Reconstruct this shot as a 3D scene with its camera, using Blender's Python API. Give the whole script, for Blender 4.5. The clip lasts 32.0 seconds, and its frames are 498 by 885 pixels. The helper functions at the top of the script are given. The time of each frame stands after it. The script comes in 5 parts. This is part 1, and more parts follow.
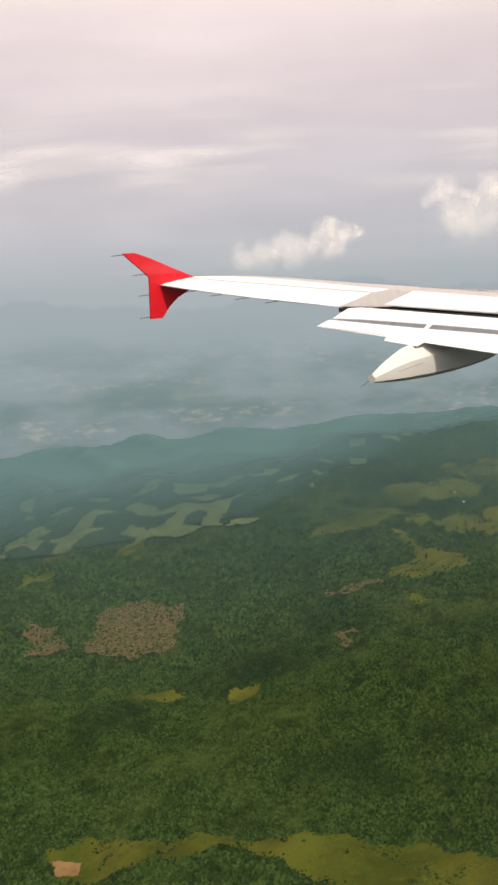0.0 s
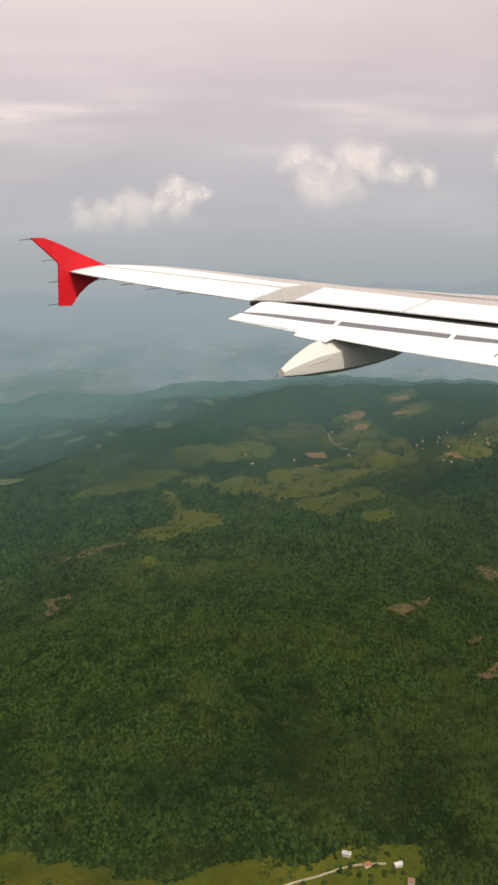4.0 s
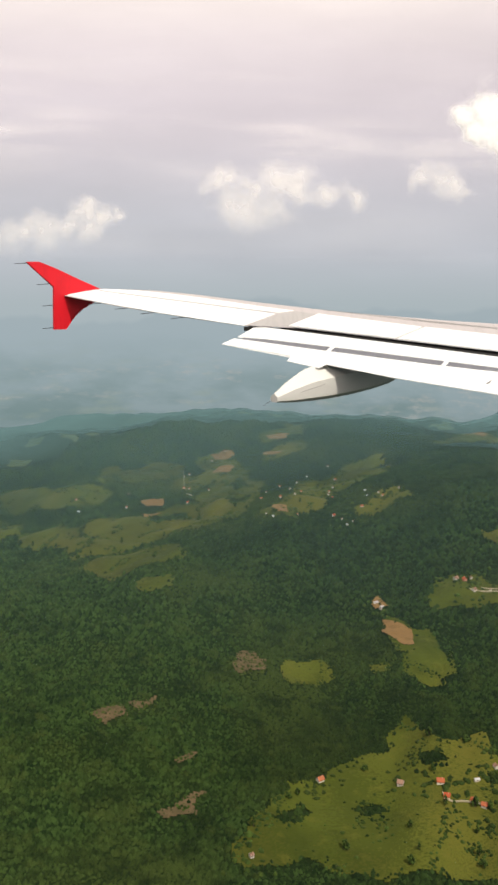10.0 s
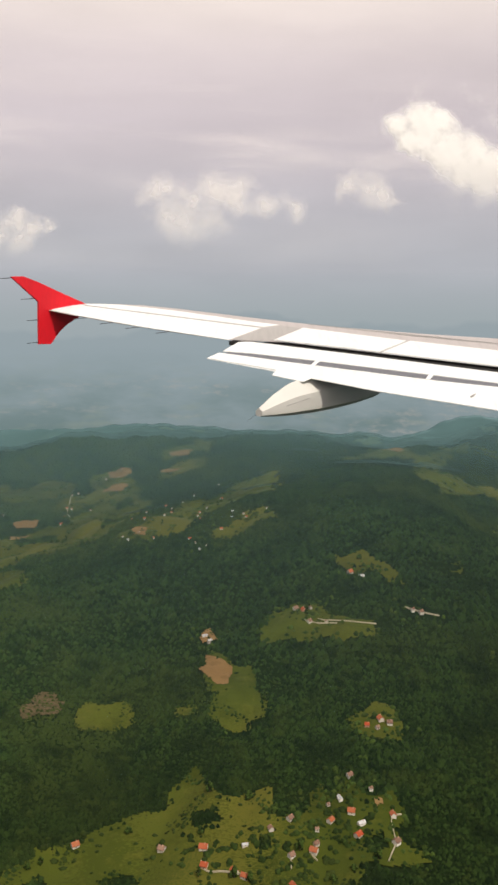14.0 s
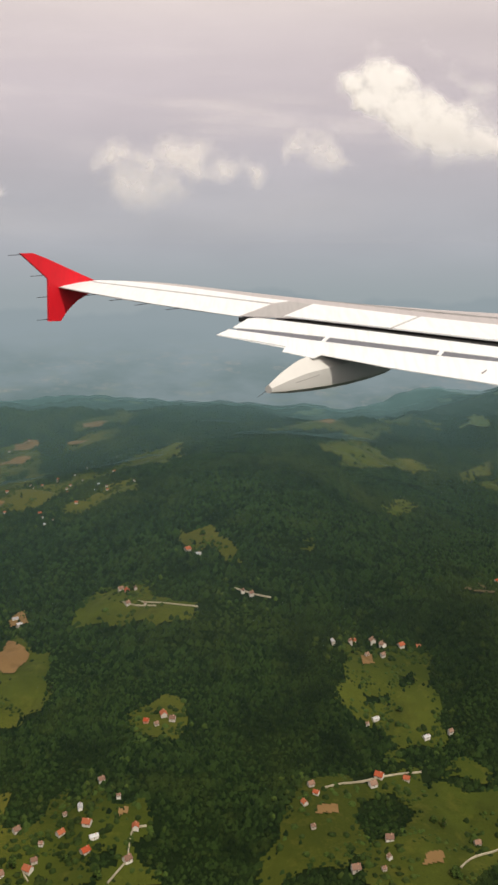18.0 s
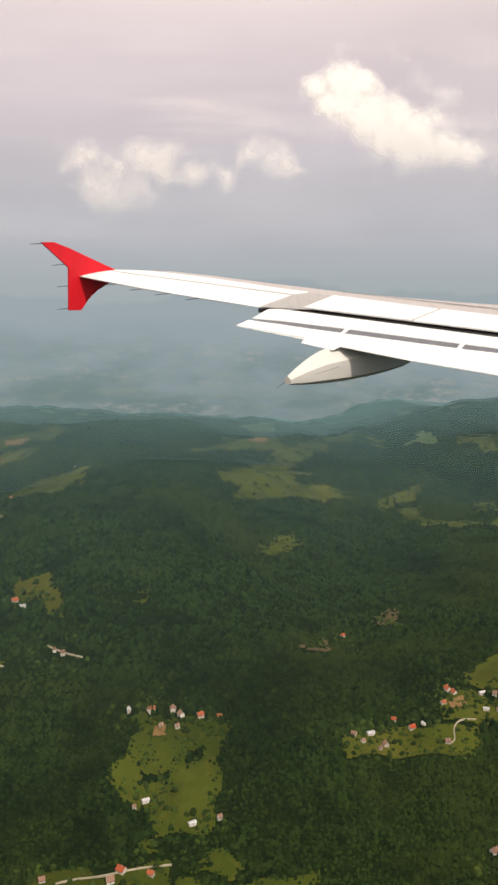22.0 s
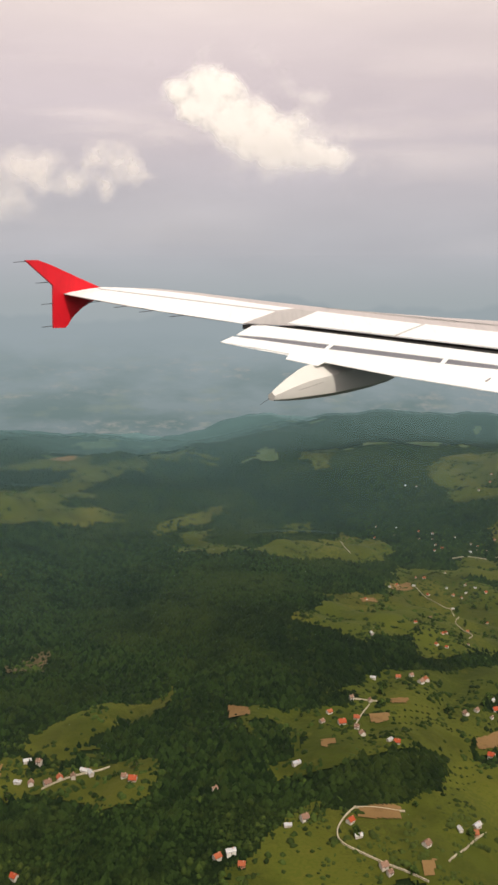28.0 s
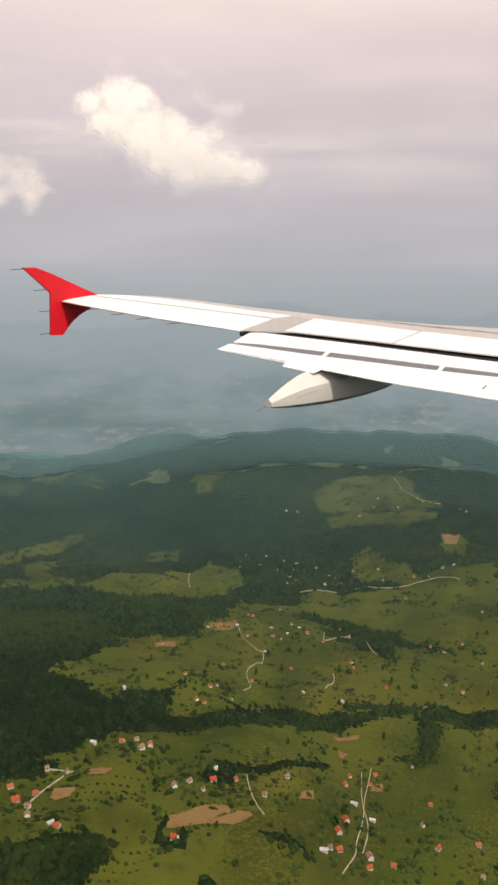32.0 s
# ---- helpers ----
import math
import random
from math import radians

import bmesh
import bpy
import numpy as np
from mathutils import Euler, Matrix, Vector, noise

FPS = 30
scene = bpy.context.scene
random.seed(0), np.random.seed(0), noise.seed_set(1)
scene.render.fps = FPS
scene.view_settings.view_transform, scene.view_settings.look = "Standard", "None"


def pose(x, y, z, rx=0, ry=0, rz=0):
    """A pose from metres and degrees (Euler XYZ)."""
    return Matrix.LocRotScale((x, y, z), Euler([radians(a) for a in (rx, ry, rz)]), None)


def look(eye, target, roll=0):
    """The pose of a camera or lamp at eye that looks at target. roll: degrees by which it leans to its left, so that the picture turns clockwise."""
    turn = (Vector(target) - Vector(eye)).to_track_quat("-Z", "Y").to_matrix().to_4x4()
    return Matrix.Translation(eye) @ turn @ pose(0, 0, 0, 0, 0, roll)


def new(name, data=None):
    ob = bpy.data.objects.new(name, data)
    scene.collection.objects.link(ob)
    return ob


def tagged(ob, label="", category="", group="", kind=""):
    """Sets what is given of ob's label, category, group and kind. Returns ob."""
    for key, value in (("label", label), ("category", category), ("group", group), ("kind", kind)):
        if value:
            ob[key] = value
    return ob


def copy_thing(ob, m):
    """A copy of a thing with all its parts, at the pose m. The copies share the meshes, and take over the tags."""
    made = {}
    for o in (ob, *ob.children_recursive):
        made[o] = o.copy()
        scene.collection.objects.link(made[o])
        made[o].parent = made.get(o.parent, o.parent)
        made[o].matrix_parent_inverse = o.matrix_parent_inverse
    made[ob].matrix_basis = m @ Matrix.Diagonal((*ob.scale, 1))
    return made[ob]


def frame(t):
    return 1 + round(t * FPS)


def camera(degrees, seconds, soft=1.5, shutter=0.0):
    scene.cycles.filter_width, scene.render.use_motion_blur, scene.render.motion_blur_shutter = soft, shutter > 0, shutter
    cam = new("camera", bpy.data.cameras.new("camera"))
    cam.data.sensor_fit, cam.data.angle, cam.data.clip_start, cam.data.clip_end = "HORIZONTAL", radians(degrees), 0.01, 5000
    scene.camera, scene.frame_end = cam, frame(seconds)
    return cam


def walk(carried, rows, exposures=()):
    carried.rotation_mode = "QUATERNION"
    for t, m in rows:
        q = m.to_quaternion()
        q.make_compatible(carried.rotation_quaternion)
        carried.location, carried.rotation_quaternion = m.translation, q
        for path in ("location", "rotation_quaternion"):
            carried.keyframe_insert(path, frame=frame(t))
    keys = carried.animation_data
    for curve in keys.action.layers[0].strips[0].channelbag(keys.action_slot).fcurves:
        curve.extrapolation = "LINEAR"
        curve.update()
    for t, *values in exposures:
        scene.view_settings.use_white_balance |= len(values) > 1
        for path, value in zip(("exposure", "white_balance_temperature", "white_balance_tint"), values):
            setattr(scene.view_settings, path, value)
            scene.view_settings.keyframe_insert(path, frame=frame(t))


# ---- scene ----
# The ground is a scale model of the countryside (about 1 : 3000) laid out under and
# before the eye; the aircraft wing stands beyond it at its true size. That is the one
# arrangement in which a wing that travels with the eye and land that passes by
# can both stand still.
cam = camera(32.75, 32.0, soft=2.7)
ROWS = [
    (0, pose(0.0020, 0.0013, -0.0015, 78.58, 2.63, 6.87)),
    (0.5, pose(0.0070, 0.0050, -0.0032, 79.00, 2.99, 7.26)),
    (1, pose(0.0125, 0.0087, -0.0059, 78.82, 3.12, 7.58)),
    (1.5, pose(0.0184, 0.0124, -0.0100, 78.40, 2.82, 8.08)),
    (2, pose(0.0246, 0.0162, -0.0153, 79.37, 2.41, 3.91)),
    (2.5, pose(0.0314, 0.0205, -0.0198, 78.04, 1.01, 1.85)),
    (3, pose(0.0380, 0.0256, -0.0227, 78.33, 1.07, 1.46)),
    (3.5, pose(0.0445, 0.0312, -0.0248, 77.99, 0.39, 1.13)),
    (5.5, pose(0.0647, 0.0509, -0.0210, 77.99, 0.24, 2.57)),
    (6, pose(0.0694, 0.0526, -0.0213, 78.16, 0.41, 4.89)),
    (6.5, pose(0.0736, 0.0548, -0.0203, 79.00, -0.16, 4.12)),
    (7, pose(0.0776, 0.0571, -0.0200, 80.28, -0.16, 0.59)),
    (7.5, pose(0.0820, 0.0593, -0.0211, 80.31, -0.15, 0.60)),
    (8, pose(0.0865, 0.0619, -0.0226, 79.96, -0.31, 0.95)),
    (8.5, pose(0.0913, 0.0649, -0.0242, 79.97, -0.42, 1.25)),
    (9, pose(0.0966, 0.0677, -0.0258, 79.35, -0.40, 1.52)),
    (9.5, pose(0.1013, 0.0702, -0.0253, 79.40, -0.16, 1.26)),
    (10, pose(0.1052, 0.0721, -0.0243, 79.65, -0.21, 1.06)),
    (10.5, pose(0.1090, 0.0743, -0.0244, 80.00, -0.13, 0.99)),
    (11, pose(0.1128, 0.0772, -0.0265, 80.30, 0.00, 1.11)),
    (11.5, pose(0.1170, 0.0800, -0.0309, 80.89, 0.16, 1.54)),
    (12, pose(0.1220, 0.0824, -0.0337, 80.72, -0.44, 1.13)),
    (12.5, pose(0.1268, 0.0842, -0.0325, 80.96, -0.39, 0.07)),
    (13, pose(0.1316, 0.0853, -0.0285, 80.51, -0.45, 0.08)),
    (13.5, pose(0.1357, 0.0855, -0.0253, 80.74, -0.32, 0.00)),
    (15.5, pose(0.1507, 0.0952, -0.0306, 79.61, 0.55, 0.80)),
    (16, pose(0.1552, 0.0973, -0.0329, 79.39, 0.11, 0.69)),
    (16.5, pose(0.1607, 0.0991, -0.0343, 79.11, 0.18, 0.75)),
    (17, pose(0.1660, 0.1003, -0.0343, 79.21, 0.20, 0.93)),
    (17.5, pose(0.1710, 0.1013, -0.0335, 79.15, -0.09, 1.06)),
    (18, pose(0.1758, 0.1033, -0.0308, 79.05, 0.10, 0.95)),
    (18.5, pose(0.1804, 0.1051, -0.0289, 78.72, -0.48, 0.84)),
    (19, pose(0.1853, 0.1063, -0.0292, 79.31, -0.90, 1.16)),
    (19.5, pose(0.1905, 0.1077, -0.0290, 78.79, -0.59, 1.04)),
    (20, pose(0.1947, 0.1091, -0.0281, 78.67, -0.70, 1.16)),
    (20.5, pose(0.1993, 0.1101, -0.0281, 78.21, -1.07, 1.85)),
    (21, pose(0.2032, 0.1109, -0.0265, 78.18, -0.37, 2.35)),
    (21.5, pose(0.2071, 0.1116, -0.0236, 78.76, 0.10, 2.40)),
    (22, pose(0.2119, 0.1124, -0.0207, 78.40, -0.34, 2.42)),
    (22.5, pose(0.2167, 0.1133, -0.0191, 78.30, -0.36, 2.64)),
    (23, pose(0.2225, 0.1141, -0.0187, 78.41, -0.21, 2.63)),
    (23.5, pose(0.2283, 0.1153, -0.0181, 78.45, -0.08, 2.31)),
    (24, pose(0.2340, 0.1161, -0.0171, 78.29, -0.80, 1.00)),
    (24.5, pose(0.2403, 0.1166, -0.0166, 79.36, -0.95, 1.10)),
    (25, pose(0.2466, 0.1179, -0.0156, 78.96, -0.96, 0.52)),
    (25.5, pose(0.2523, 0.1193, -0.0141, 79.65, 0.01, 1.29)),
    (27.5, pose(0.2743, 0.1329, -0.0207, 79.75, -0.04, 1.44)),
    (28, pose(0.2805, 0.1362, -0.0241, 79.50, -0.01, 1.60)),
    (28.5, pose(0.2864, 0.1392, -0.0262, 79.65, 0.03, 1.74)),
    (29, pose(0.2920, 0.1414, -0.0270, 79.22, -0.36, 1.59)),
    (29.5, pose(0.2976, 0.1430, -0.0266, 79.02, -0.57, 1.44)),
    (30, pose(0.3033, 0.1444, -0.0251, 79.07, -0.15, 1.55)),
    (30.5, pose(0.3086, 0.1457, -0.0232, 78.92, -0.69, 1.40)),
    (31, pose(0.3143, 0.1468, -0.0216, 78.93, -0.59, 1.52)),
    (31.5, pose(0.3204, 0.1478, -0.0204, 78.83, -0.01, 1.38)),
    (32, pose(0.3267, 0.1486, -0.0197, 79.97, -0.02, 1.57)),
]
EXPOSURE = ((0.0, 0.17, 6750, 12), (1.5, 0.17, 6750, 12), (3.0, 0.0, 6700, 11), (7.0, 0.05, 6650, 10.5), (8.0, 0.04, 6600, 10), (9.0, 0.0, 6550, 9.5), (10.0, 0.2, 6550, 9), (11.0, 0.13, 6550, 9),
            (12.0, -0.1, 6550, 9), (13.0, -0.03, 6600, 10), (16.0, -0.1, 6600, 10), (17.0, -0.17, 6600, 10), (18.0, -0.12, 6600, 10), (19.0, -0.03, 6650, 10.5), (21.0, 0.0, 6700, 11), (22.5, 0.08, 6700, 11.5), (24.0, 0.03, 6750, 12), (28.0, 0.0, 6750, 12), (29.0, -0.08, 6750, 11.5), (31.0, -0.03, 6750, 12), (32.0, 0.0, 6800, 13))
walk(cam, ROWS, EXPOSURE)

# ---- sky and sun ----
SUN_ELEVATION, SUN_AZIMUTH = 54.0, 147.0      # degrees; azimuth clockwise from +y
world = bpy.data.worlds.new("overcast_sky")
scene.world = world
world.use_nodes = True
wn, wl = world.node_tree.nodes, world.node_tree.links
wn.clear()
sky = wn.new("ShaderNodeTexSky")
sky.sky_type, sky.sun_disc = "NISHITA", False
sky.sun_elevation, sky.sun_rotation = radians(SUN_ELEVATION), radians(SUN_AZIMUTH)
sky.air_density, sky.dust_density = 1.0, 4.0
coords = wn.new("ShaderNodeTexCoord")
split = wn.new("ShaderNodeSeparateXYZ")
wl.new(coords.outputs["Generated"], split.inputs[0])
height = wn.new("ShaderNodeMapRange")
height.inputs["From Min"].default_value, height.inputs["From Max"].default_value = -0.05, 1.0
wl.new(split.outputs["Z"], height.inputs["Value"])
ramp = wn.new("ShaderNodeValToRGB")
SKY = ((0.0, (0.405, 0.45, 0.49)), (0.075, (0.465, 0.49, 0.54)), (0.145, (0.535, 0.52, 0.56)), (0.215, (0.63, 0.56, 0.595)), (0.30, (0.78, 0.68, 0.69)), (0.37, (1.06, 0.93, 0.83)), (0.5, (0.97, 0.86, 0.80)), (1.0, (0.55, 0.55, 0.60)))
while len(ramp.color_ramp.elements) < len(SKY):
    ramp.color_ramp.elements.new(0.5)
for stop, (place, colour) in zip(ramp.color_ramp.elements, SKY):
    stop.position, stop.color = place, (*colour, 1)
ramp.color_ramp.interpolation = "B_SPLINE"
wl.new(height.outputs[0], ramp.inputs[0])
stretch = wn.new("ShaderNodeMapping")
stretch.inputs["Scale"].default_value = (2.2, 2.2, 7.0)
wl.new(coords.outputs["Generated"], stretch.inputs[0])
billow = wn.new("ShaderNodeTexNoise")
billow.inputs["Scale"].default_value, billow.inputs["Detail"].default_value = 1.6, 6.0
wl.new(stretch.outputs[0], billow.inputs["Vector"])
billow_range = wn.new("ShaderNodeMapRange")
billow_range.inputs["To Min"].default_value, billow_range.inputs["To Max"].default_value = 0.925, 1.075
billow_range.inputs["From Min"].default_value, billow_range.inputs["From Max"].default_value = 0.3, 0.7
wl.new(billow.outputs[0], billow_range.inputs["Value"])
deck = wn.new("ShaderNodeMix")
deck.data_type, deck.blend_type = "RGBA", "MULTIPLY"
deck.inputs[0].default_value = 1.0
wl.new(ramp.outputs[0], deck.inputs[6])
wl.new(billow_range.outputs[0], deck.inputs[7])
clear = wn.new("ShaderNodeMix")
clear.data_type, clear.blend_type = "RGBA", "MULTIPLY"
clear.inputs[0].default_value = 1.0
clear.inputs[7].default_value = (0.1, 0.1, 0.1, 1)
wl.new(sky.outputs[0], clear.inputs[6])
blend = wn.new("ShaderNodeMix")
blend.data_type = "RGBA"
blend.inputs[0].default_value = 0.93
wl.new(clear.outputs[2], blend.inputs[6])
wl.new(deck.outputs[2], blend.inputs[7])
back = wn.new("ShaderNodeBackground")
back.inputs["Strength"].default_value = 1.0
wl.new(blend.outputs[2], back.inputs[0])
world_out = wn.new("ShaderNodeOutputWorld")
wl.new(back.outputs[0], world_out.inputs[0])

sun_data = bpy.data.lights.new("sun", "SUN")
sun_data.energy, sun_data.angle, sun_data.color = 3.2, radians(0.6), (1.0, 0.95, 0.86)
sun = new("sun", sun_data)
az, el = radians(SUN_AZIMUTH), radians(SUN_ELEVATION)
sun_way = Vector((math.sin(az) * math.cos(el), math.cos(az) * math.cos(el), math.sin(el)))
sun.matrix_world = look(sun_way * 30, (0, 0, 0))

# ---- helpers of the builder ----
def part(name, bm, material, parent=None, label="", smooth=False):
    """One mesh object from a bmesh, under a thing or a part."""
    me = bpy.data.meshes.new(name)
    bmesh.ops.recalc_face_normals(bm, faces=bm.faces)
    if smooth:
        for f in bm.faces:
            f.smooth = True
        for e in bm.edges:
            e.smooth = e.calc_face_angle(0) < radians(24)
    bm.to_mesh(me)
    bm.free()
    me.materials.append(material)
    ob = new(name, me)
    if parent is not None:
        ob.parent = parent
    if label:
        tagged(ob, label)
    return ob


def array_mesh(name, verts, faces, material, parent=None, smooth=False):
    """One mesh object from numpy arrays of points and of faces with equal corners."""
    me = bpy.data.meshes.new(name)
    n, k = faces.shape
    me.vertices.add(len(verts))
    me.vertices.foreach_set("co", np.asarray(verts, np.float32).ravel())
    me.loops.add(n * k)
    me.loops.foreach_set("vertex_index", faces.astype(np.int32).ravel())
    me.polygons.add(n)
    me.polygons.foreach_set("loop_start", np.arange(0, n * k, k, dtype=np.int32))
    me.update(calc_edges=True)
    me.polygons.foreach_set("use_smooth", np.full(n, smooth))
    me.materials.append(material)
    ob = new(name, me)
    if parent is not None:
        ob.parent = parent
    return ob


class Nodes:
    """A node material under construction."""

    def __init__(self, name):
        self.mat = bpy.data.materials.new(name)
        self.mat.use_nodes = True
        self.t = self.mat.node_tree
        self.bsdf = self.t.nodes["Principled BSDF"]
        self.out = self.t.nodes["Material Output"]

    def add(self, kind, **values):
        node = self.t.nodes.new(kind)
        for key, value in values.items():
            node.inputs[key.replace("_", " ")].default_value = value
        return node

    def link(self, a, b):
        self.t.links.new(a, b)

    def place(self, scale=(1, 1, 1), turn=0.0):
        c = self.add("ShaderNodeTexCoord")
        m = self.add("ShaderNodeMapping")
        m.inputs["Scale"].default_value = scale
        m.inputs["Rotation"].default_value = (0, 0, radians(turn))
        self.link(c.outputs["Object"], m.inputs[0])
        return m.outputs[0]

    def noise(self, scale, detail=4.0, rough=0.55, vector=None):
        n = self.add("ShaderNodeTexNoise", Scale=scale, Detail=detail, Roughness=rough)
        self.link(vector or self.place(), n.inputs["Vector"])
        return n.outputs[0]

    def ramp(self, value, *stops):
        r = self.add("ShaderNodeValToRGB")
        e = r.color_ramp.elements
        while len(e) < len(stops):
            e.new(0.5)
        for s, (p, c) in zip(e, stops):
            s.position = p
            s.color = (*c, 1) if len(c) == 3 else c
        self.link(value, r.inputs[0])
        return r.outputs[0]

    def mix(self, a, b, f, mode="MIX"):
        m = self.add("ShaderNodeMix")
        m.data_type, m.blend_type = "RGBA", mode
        for socket, v in ((m.inputs[0], f), (m.inputs[6], a), (m.inputs[7], b)):
            if isinstance(v, (int, float)):
                socket.default_value = v
            elif isinstance(v, tuple):
                socket.default_value = (*v, 1)
            else:
                self.link(v, socket)
        return m.outputs[2]

    def remap(self, value, a, b, c, d):
        m = self.add("ShaderNodeMapRange")
        for key, v in (("From Min", a), ("From Max", b), ("To Min", c), ("To Max", d)):
            m.inputs[key].default_value = v
        self.link(value, m.inputs["Value"])
        return m.outputs[0]

    def bump(self, value, strength, distance):
        b = self.add("ShaderNodeBump", Strength=strength, Distance=distance)
        self.link(value, b.inputs["Height"])
        self.link(b.outputs[0], self.bsdf.inputs["Normal"])

    def finish(self, colour, rough=0.8, metal=0.0, spec=0.3):
        if isinstance(colour, tuple):
            self.bsdf.inputs["Base Color"].default_value = (*colour, 1)
        else:
            self.link(colour, self.bsdf.inputs["Base Color"])
        self.bsdf.inputs["Roughness"].default_value = rough
        self.bsdf.inputs["Metallic"].default_value = metal
        self.bsdf.inputs["Specular IOR Level"].default_value = spec
        return self.mat


# ---- materials ----
def paint(name, colour, dirt, rough=0.4, streak=6.0, metal=0.0):
    """Aircraft paint: streaked along the airflow and a little soiled."""
    n = Nodes(name)
    flow = n.noise(2.0, 5, vector=n.place((streak, 0.6, 1)))
    spots = n.noise(14.0, 4)
    c = n.mix(colour, dirt, n.remap(flow, 0.45, 0.75, 0.0, 0.55))
    c = n.mix(c, dirt, n.remap(spots, 0.6, 0.8, 0.0, 0.35))
    n.bump(n.noise(3.0, 2), 0.05, 0.01)
    return n.finish(c, rough, metal)


def soil_like(name, dark, light, scale, rough=0.95, spread=0.5):
    n = Nodes(name)
    c = n.mix(dark, light, n.remap(n.noise(scale, 5), 0.5 - spread / 2, 0.5 + spread / 2, 0, 1))
    c = n.mix(c, tuple(0.6 * v for v in dark), n.remap(n.noise(scale * 5, 3), 0.55, 0.8, 0, 0.7))
    n.bump(n.noise(scale * 6, 4), 0.6, 0.0006)
    return n.finish(c, rough, spec=0.1)


def grass_like(name, dark, light, dry):
    """Meadow: strips mown at other times, patches of dry and lush grass."""
    n = Nodes(name)
    plots = n.add("ShaderNodeTexVoronoi", Scale=105.0, Randomness=0.9)
    bent = n.add("ShaderNodeMix")
    bent.data_type, bent.blend_type = "RGBA", "LINEAR_LIGHT"
    bent.inputs[0].default_value = 0.009
    swirl = n.add("ShaderNodeTexNoise", Scale=90.0, Detail=3.0)
    flat = n.place((1.0, 0.42, 1), 24)
    n.link(flat, bent.inputs[6])
    n.link(swirl.outputs["Color"], bent.inputs[7])
    n.link(bent.outputs[2], plots.inputs["Vector"])
    tint = n.add("ShaderNodeSeparateColor")
    n.link(plots.outputs["Color"], tint.inputs[0])
    c = n.mix(dark, light, n.remap(n.noise(28, 5), 0.3, 0.7, 0, 1))
    c = n.mix(c, dry, n.remap(tint.outputs[0], 0.45, 1.0, 0.0, 0.6))
    c = n.mix(c, tuple(0.6 * v for v in dark), n.remap(tint.outputs[1], 0.5, 1.0, 0.0, 0.5))
    c = n.mix(c, tuple(0.55 * v for v in dark), n.remap(n.noise(160, 5, 0.7), 0.55, 0.75, 0, 0.6))
    c = n.mix(c, tuple(0.62 * v for v in dark), n.remap(n.noise(52, 4, 0.55), 0.50, 0.64, 0, 0.62))
    c = n.mix(c, dry, n.remap(n.noise(420, 3, 0.7), 0.55, 0.8, 0, 0.5))
    n.bump(n.noise(700, 3), 0.5, 0.0004)
    return n.finish(c, 0.95, spec=0.1)


def darken_east(n, c):
    """Darkens a woodland colour gradually towards the east, with an uneven drift."""
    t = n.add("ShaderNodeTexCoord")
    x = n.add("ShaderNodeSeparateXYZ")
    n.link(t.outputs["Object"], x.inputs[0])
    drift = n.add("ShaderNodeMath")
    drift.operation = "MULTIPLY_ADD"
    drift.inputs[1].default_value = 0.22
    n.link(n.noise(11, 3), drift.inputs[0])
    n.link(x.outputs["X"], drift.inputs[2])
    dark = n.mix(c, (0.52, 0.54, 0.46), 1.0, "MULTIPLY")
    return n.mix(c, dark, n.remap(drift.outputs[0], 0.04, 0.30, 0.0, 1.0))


def leaves(name, dark, light, warm, east_dark=True):
    """Crowns each of their own green, in stands of lighter and darker kinds; blotches also paint in lit and shaded
    slopes.
    """
    n = Nodes(name)
    g = n.add("ShaderNodeNewGeometry")
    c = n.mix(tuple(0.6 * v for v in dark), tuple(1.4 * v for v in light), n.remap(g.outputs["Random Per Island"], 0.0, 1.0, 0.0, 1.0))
    # Warm and dark blotches stand in for the lit and shaded sides of hills.
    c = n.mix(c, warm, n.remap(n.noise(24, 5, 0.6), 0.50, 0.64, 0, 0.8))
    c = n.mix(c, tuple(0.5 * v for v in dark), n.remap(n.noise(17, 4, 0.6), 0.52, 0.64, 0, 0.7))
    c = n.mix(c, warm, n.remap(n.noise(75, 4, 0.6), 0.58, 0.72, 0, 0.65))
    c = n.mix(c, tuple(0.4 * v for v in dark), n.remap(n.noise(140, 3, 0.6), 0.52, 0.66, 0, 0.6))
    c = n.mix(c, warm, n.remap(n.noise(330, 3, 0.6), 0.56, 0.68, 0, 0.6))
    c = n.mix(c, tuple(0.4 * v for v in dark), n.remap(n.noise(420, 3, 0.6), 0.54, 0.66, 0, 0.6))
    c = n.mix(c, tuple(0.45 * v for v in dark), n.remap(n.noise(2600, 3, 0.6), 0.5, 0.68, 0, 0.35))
    n.bump(n.noise(2600, 3), 0.5, 0.0004)
    return n.finish(darken_east(n, c) if east_dark else c, 0.9, spec=0.1)


def under_wood(name, dark, light, grain=300, relief=0.6):
    n = Nodes(name)
    c = n.mix(dark, light, n.remap(n.noise(60, 5), 0.3, 0.7, 0, 1))
    c = n.mix(c, tuple(0.6 * v for v in dark), n.remap(n.noise(grain, 3), 0.55, 0.8, 0, 0.7))
    n.bump(n.noise(1.2 * grain, 4), relief, 0.0006)
    return n.finish(darken_east(n, c), 0.95, spec=0.1)


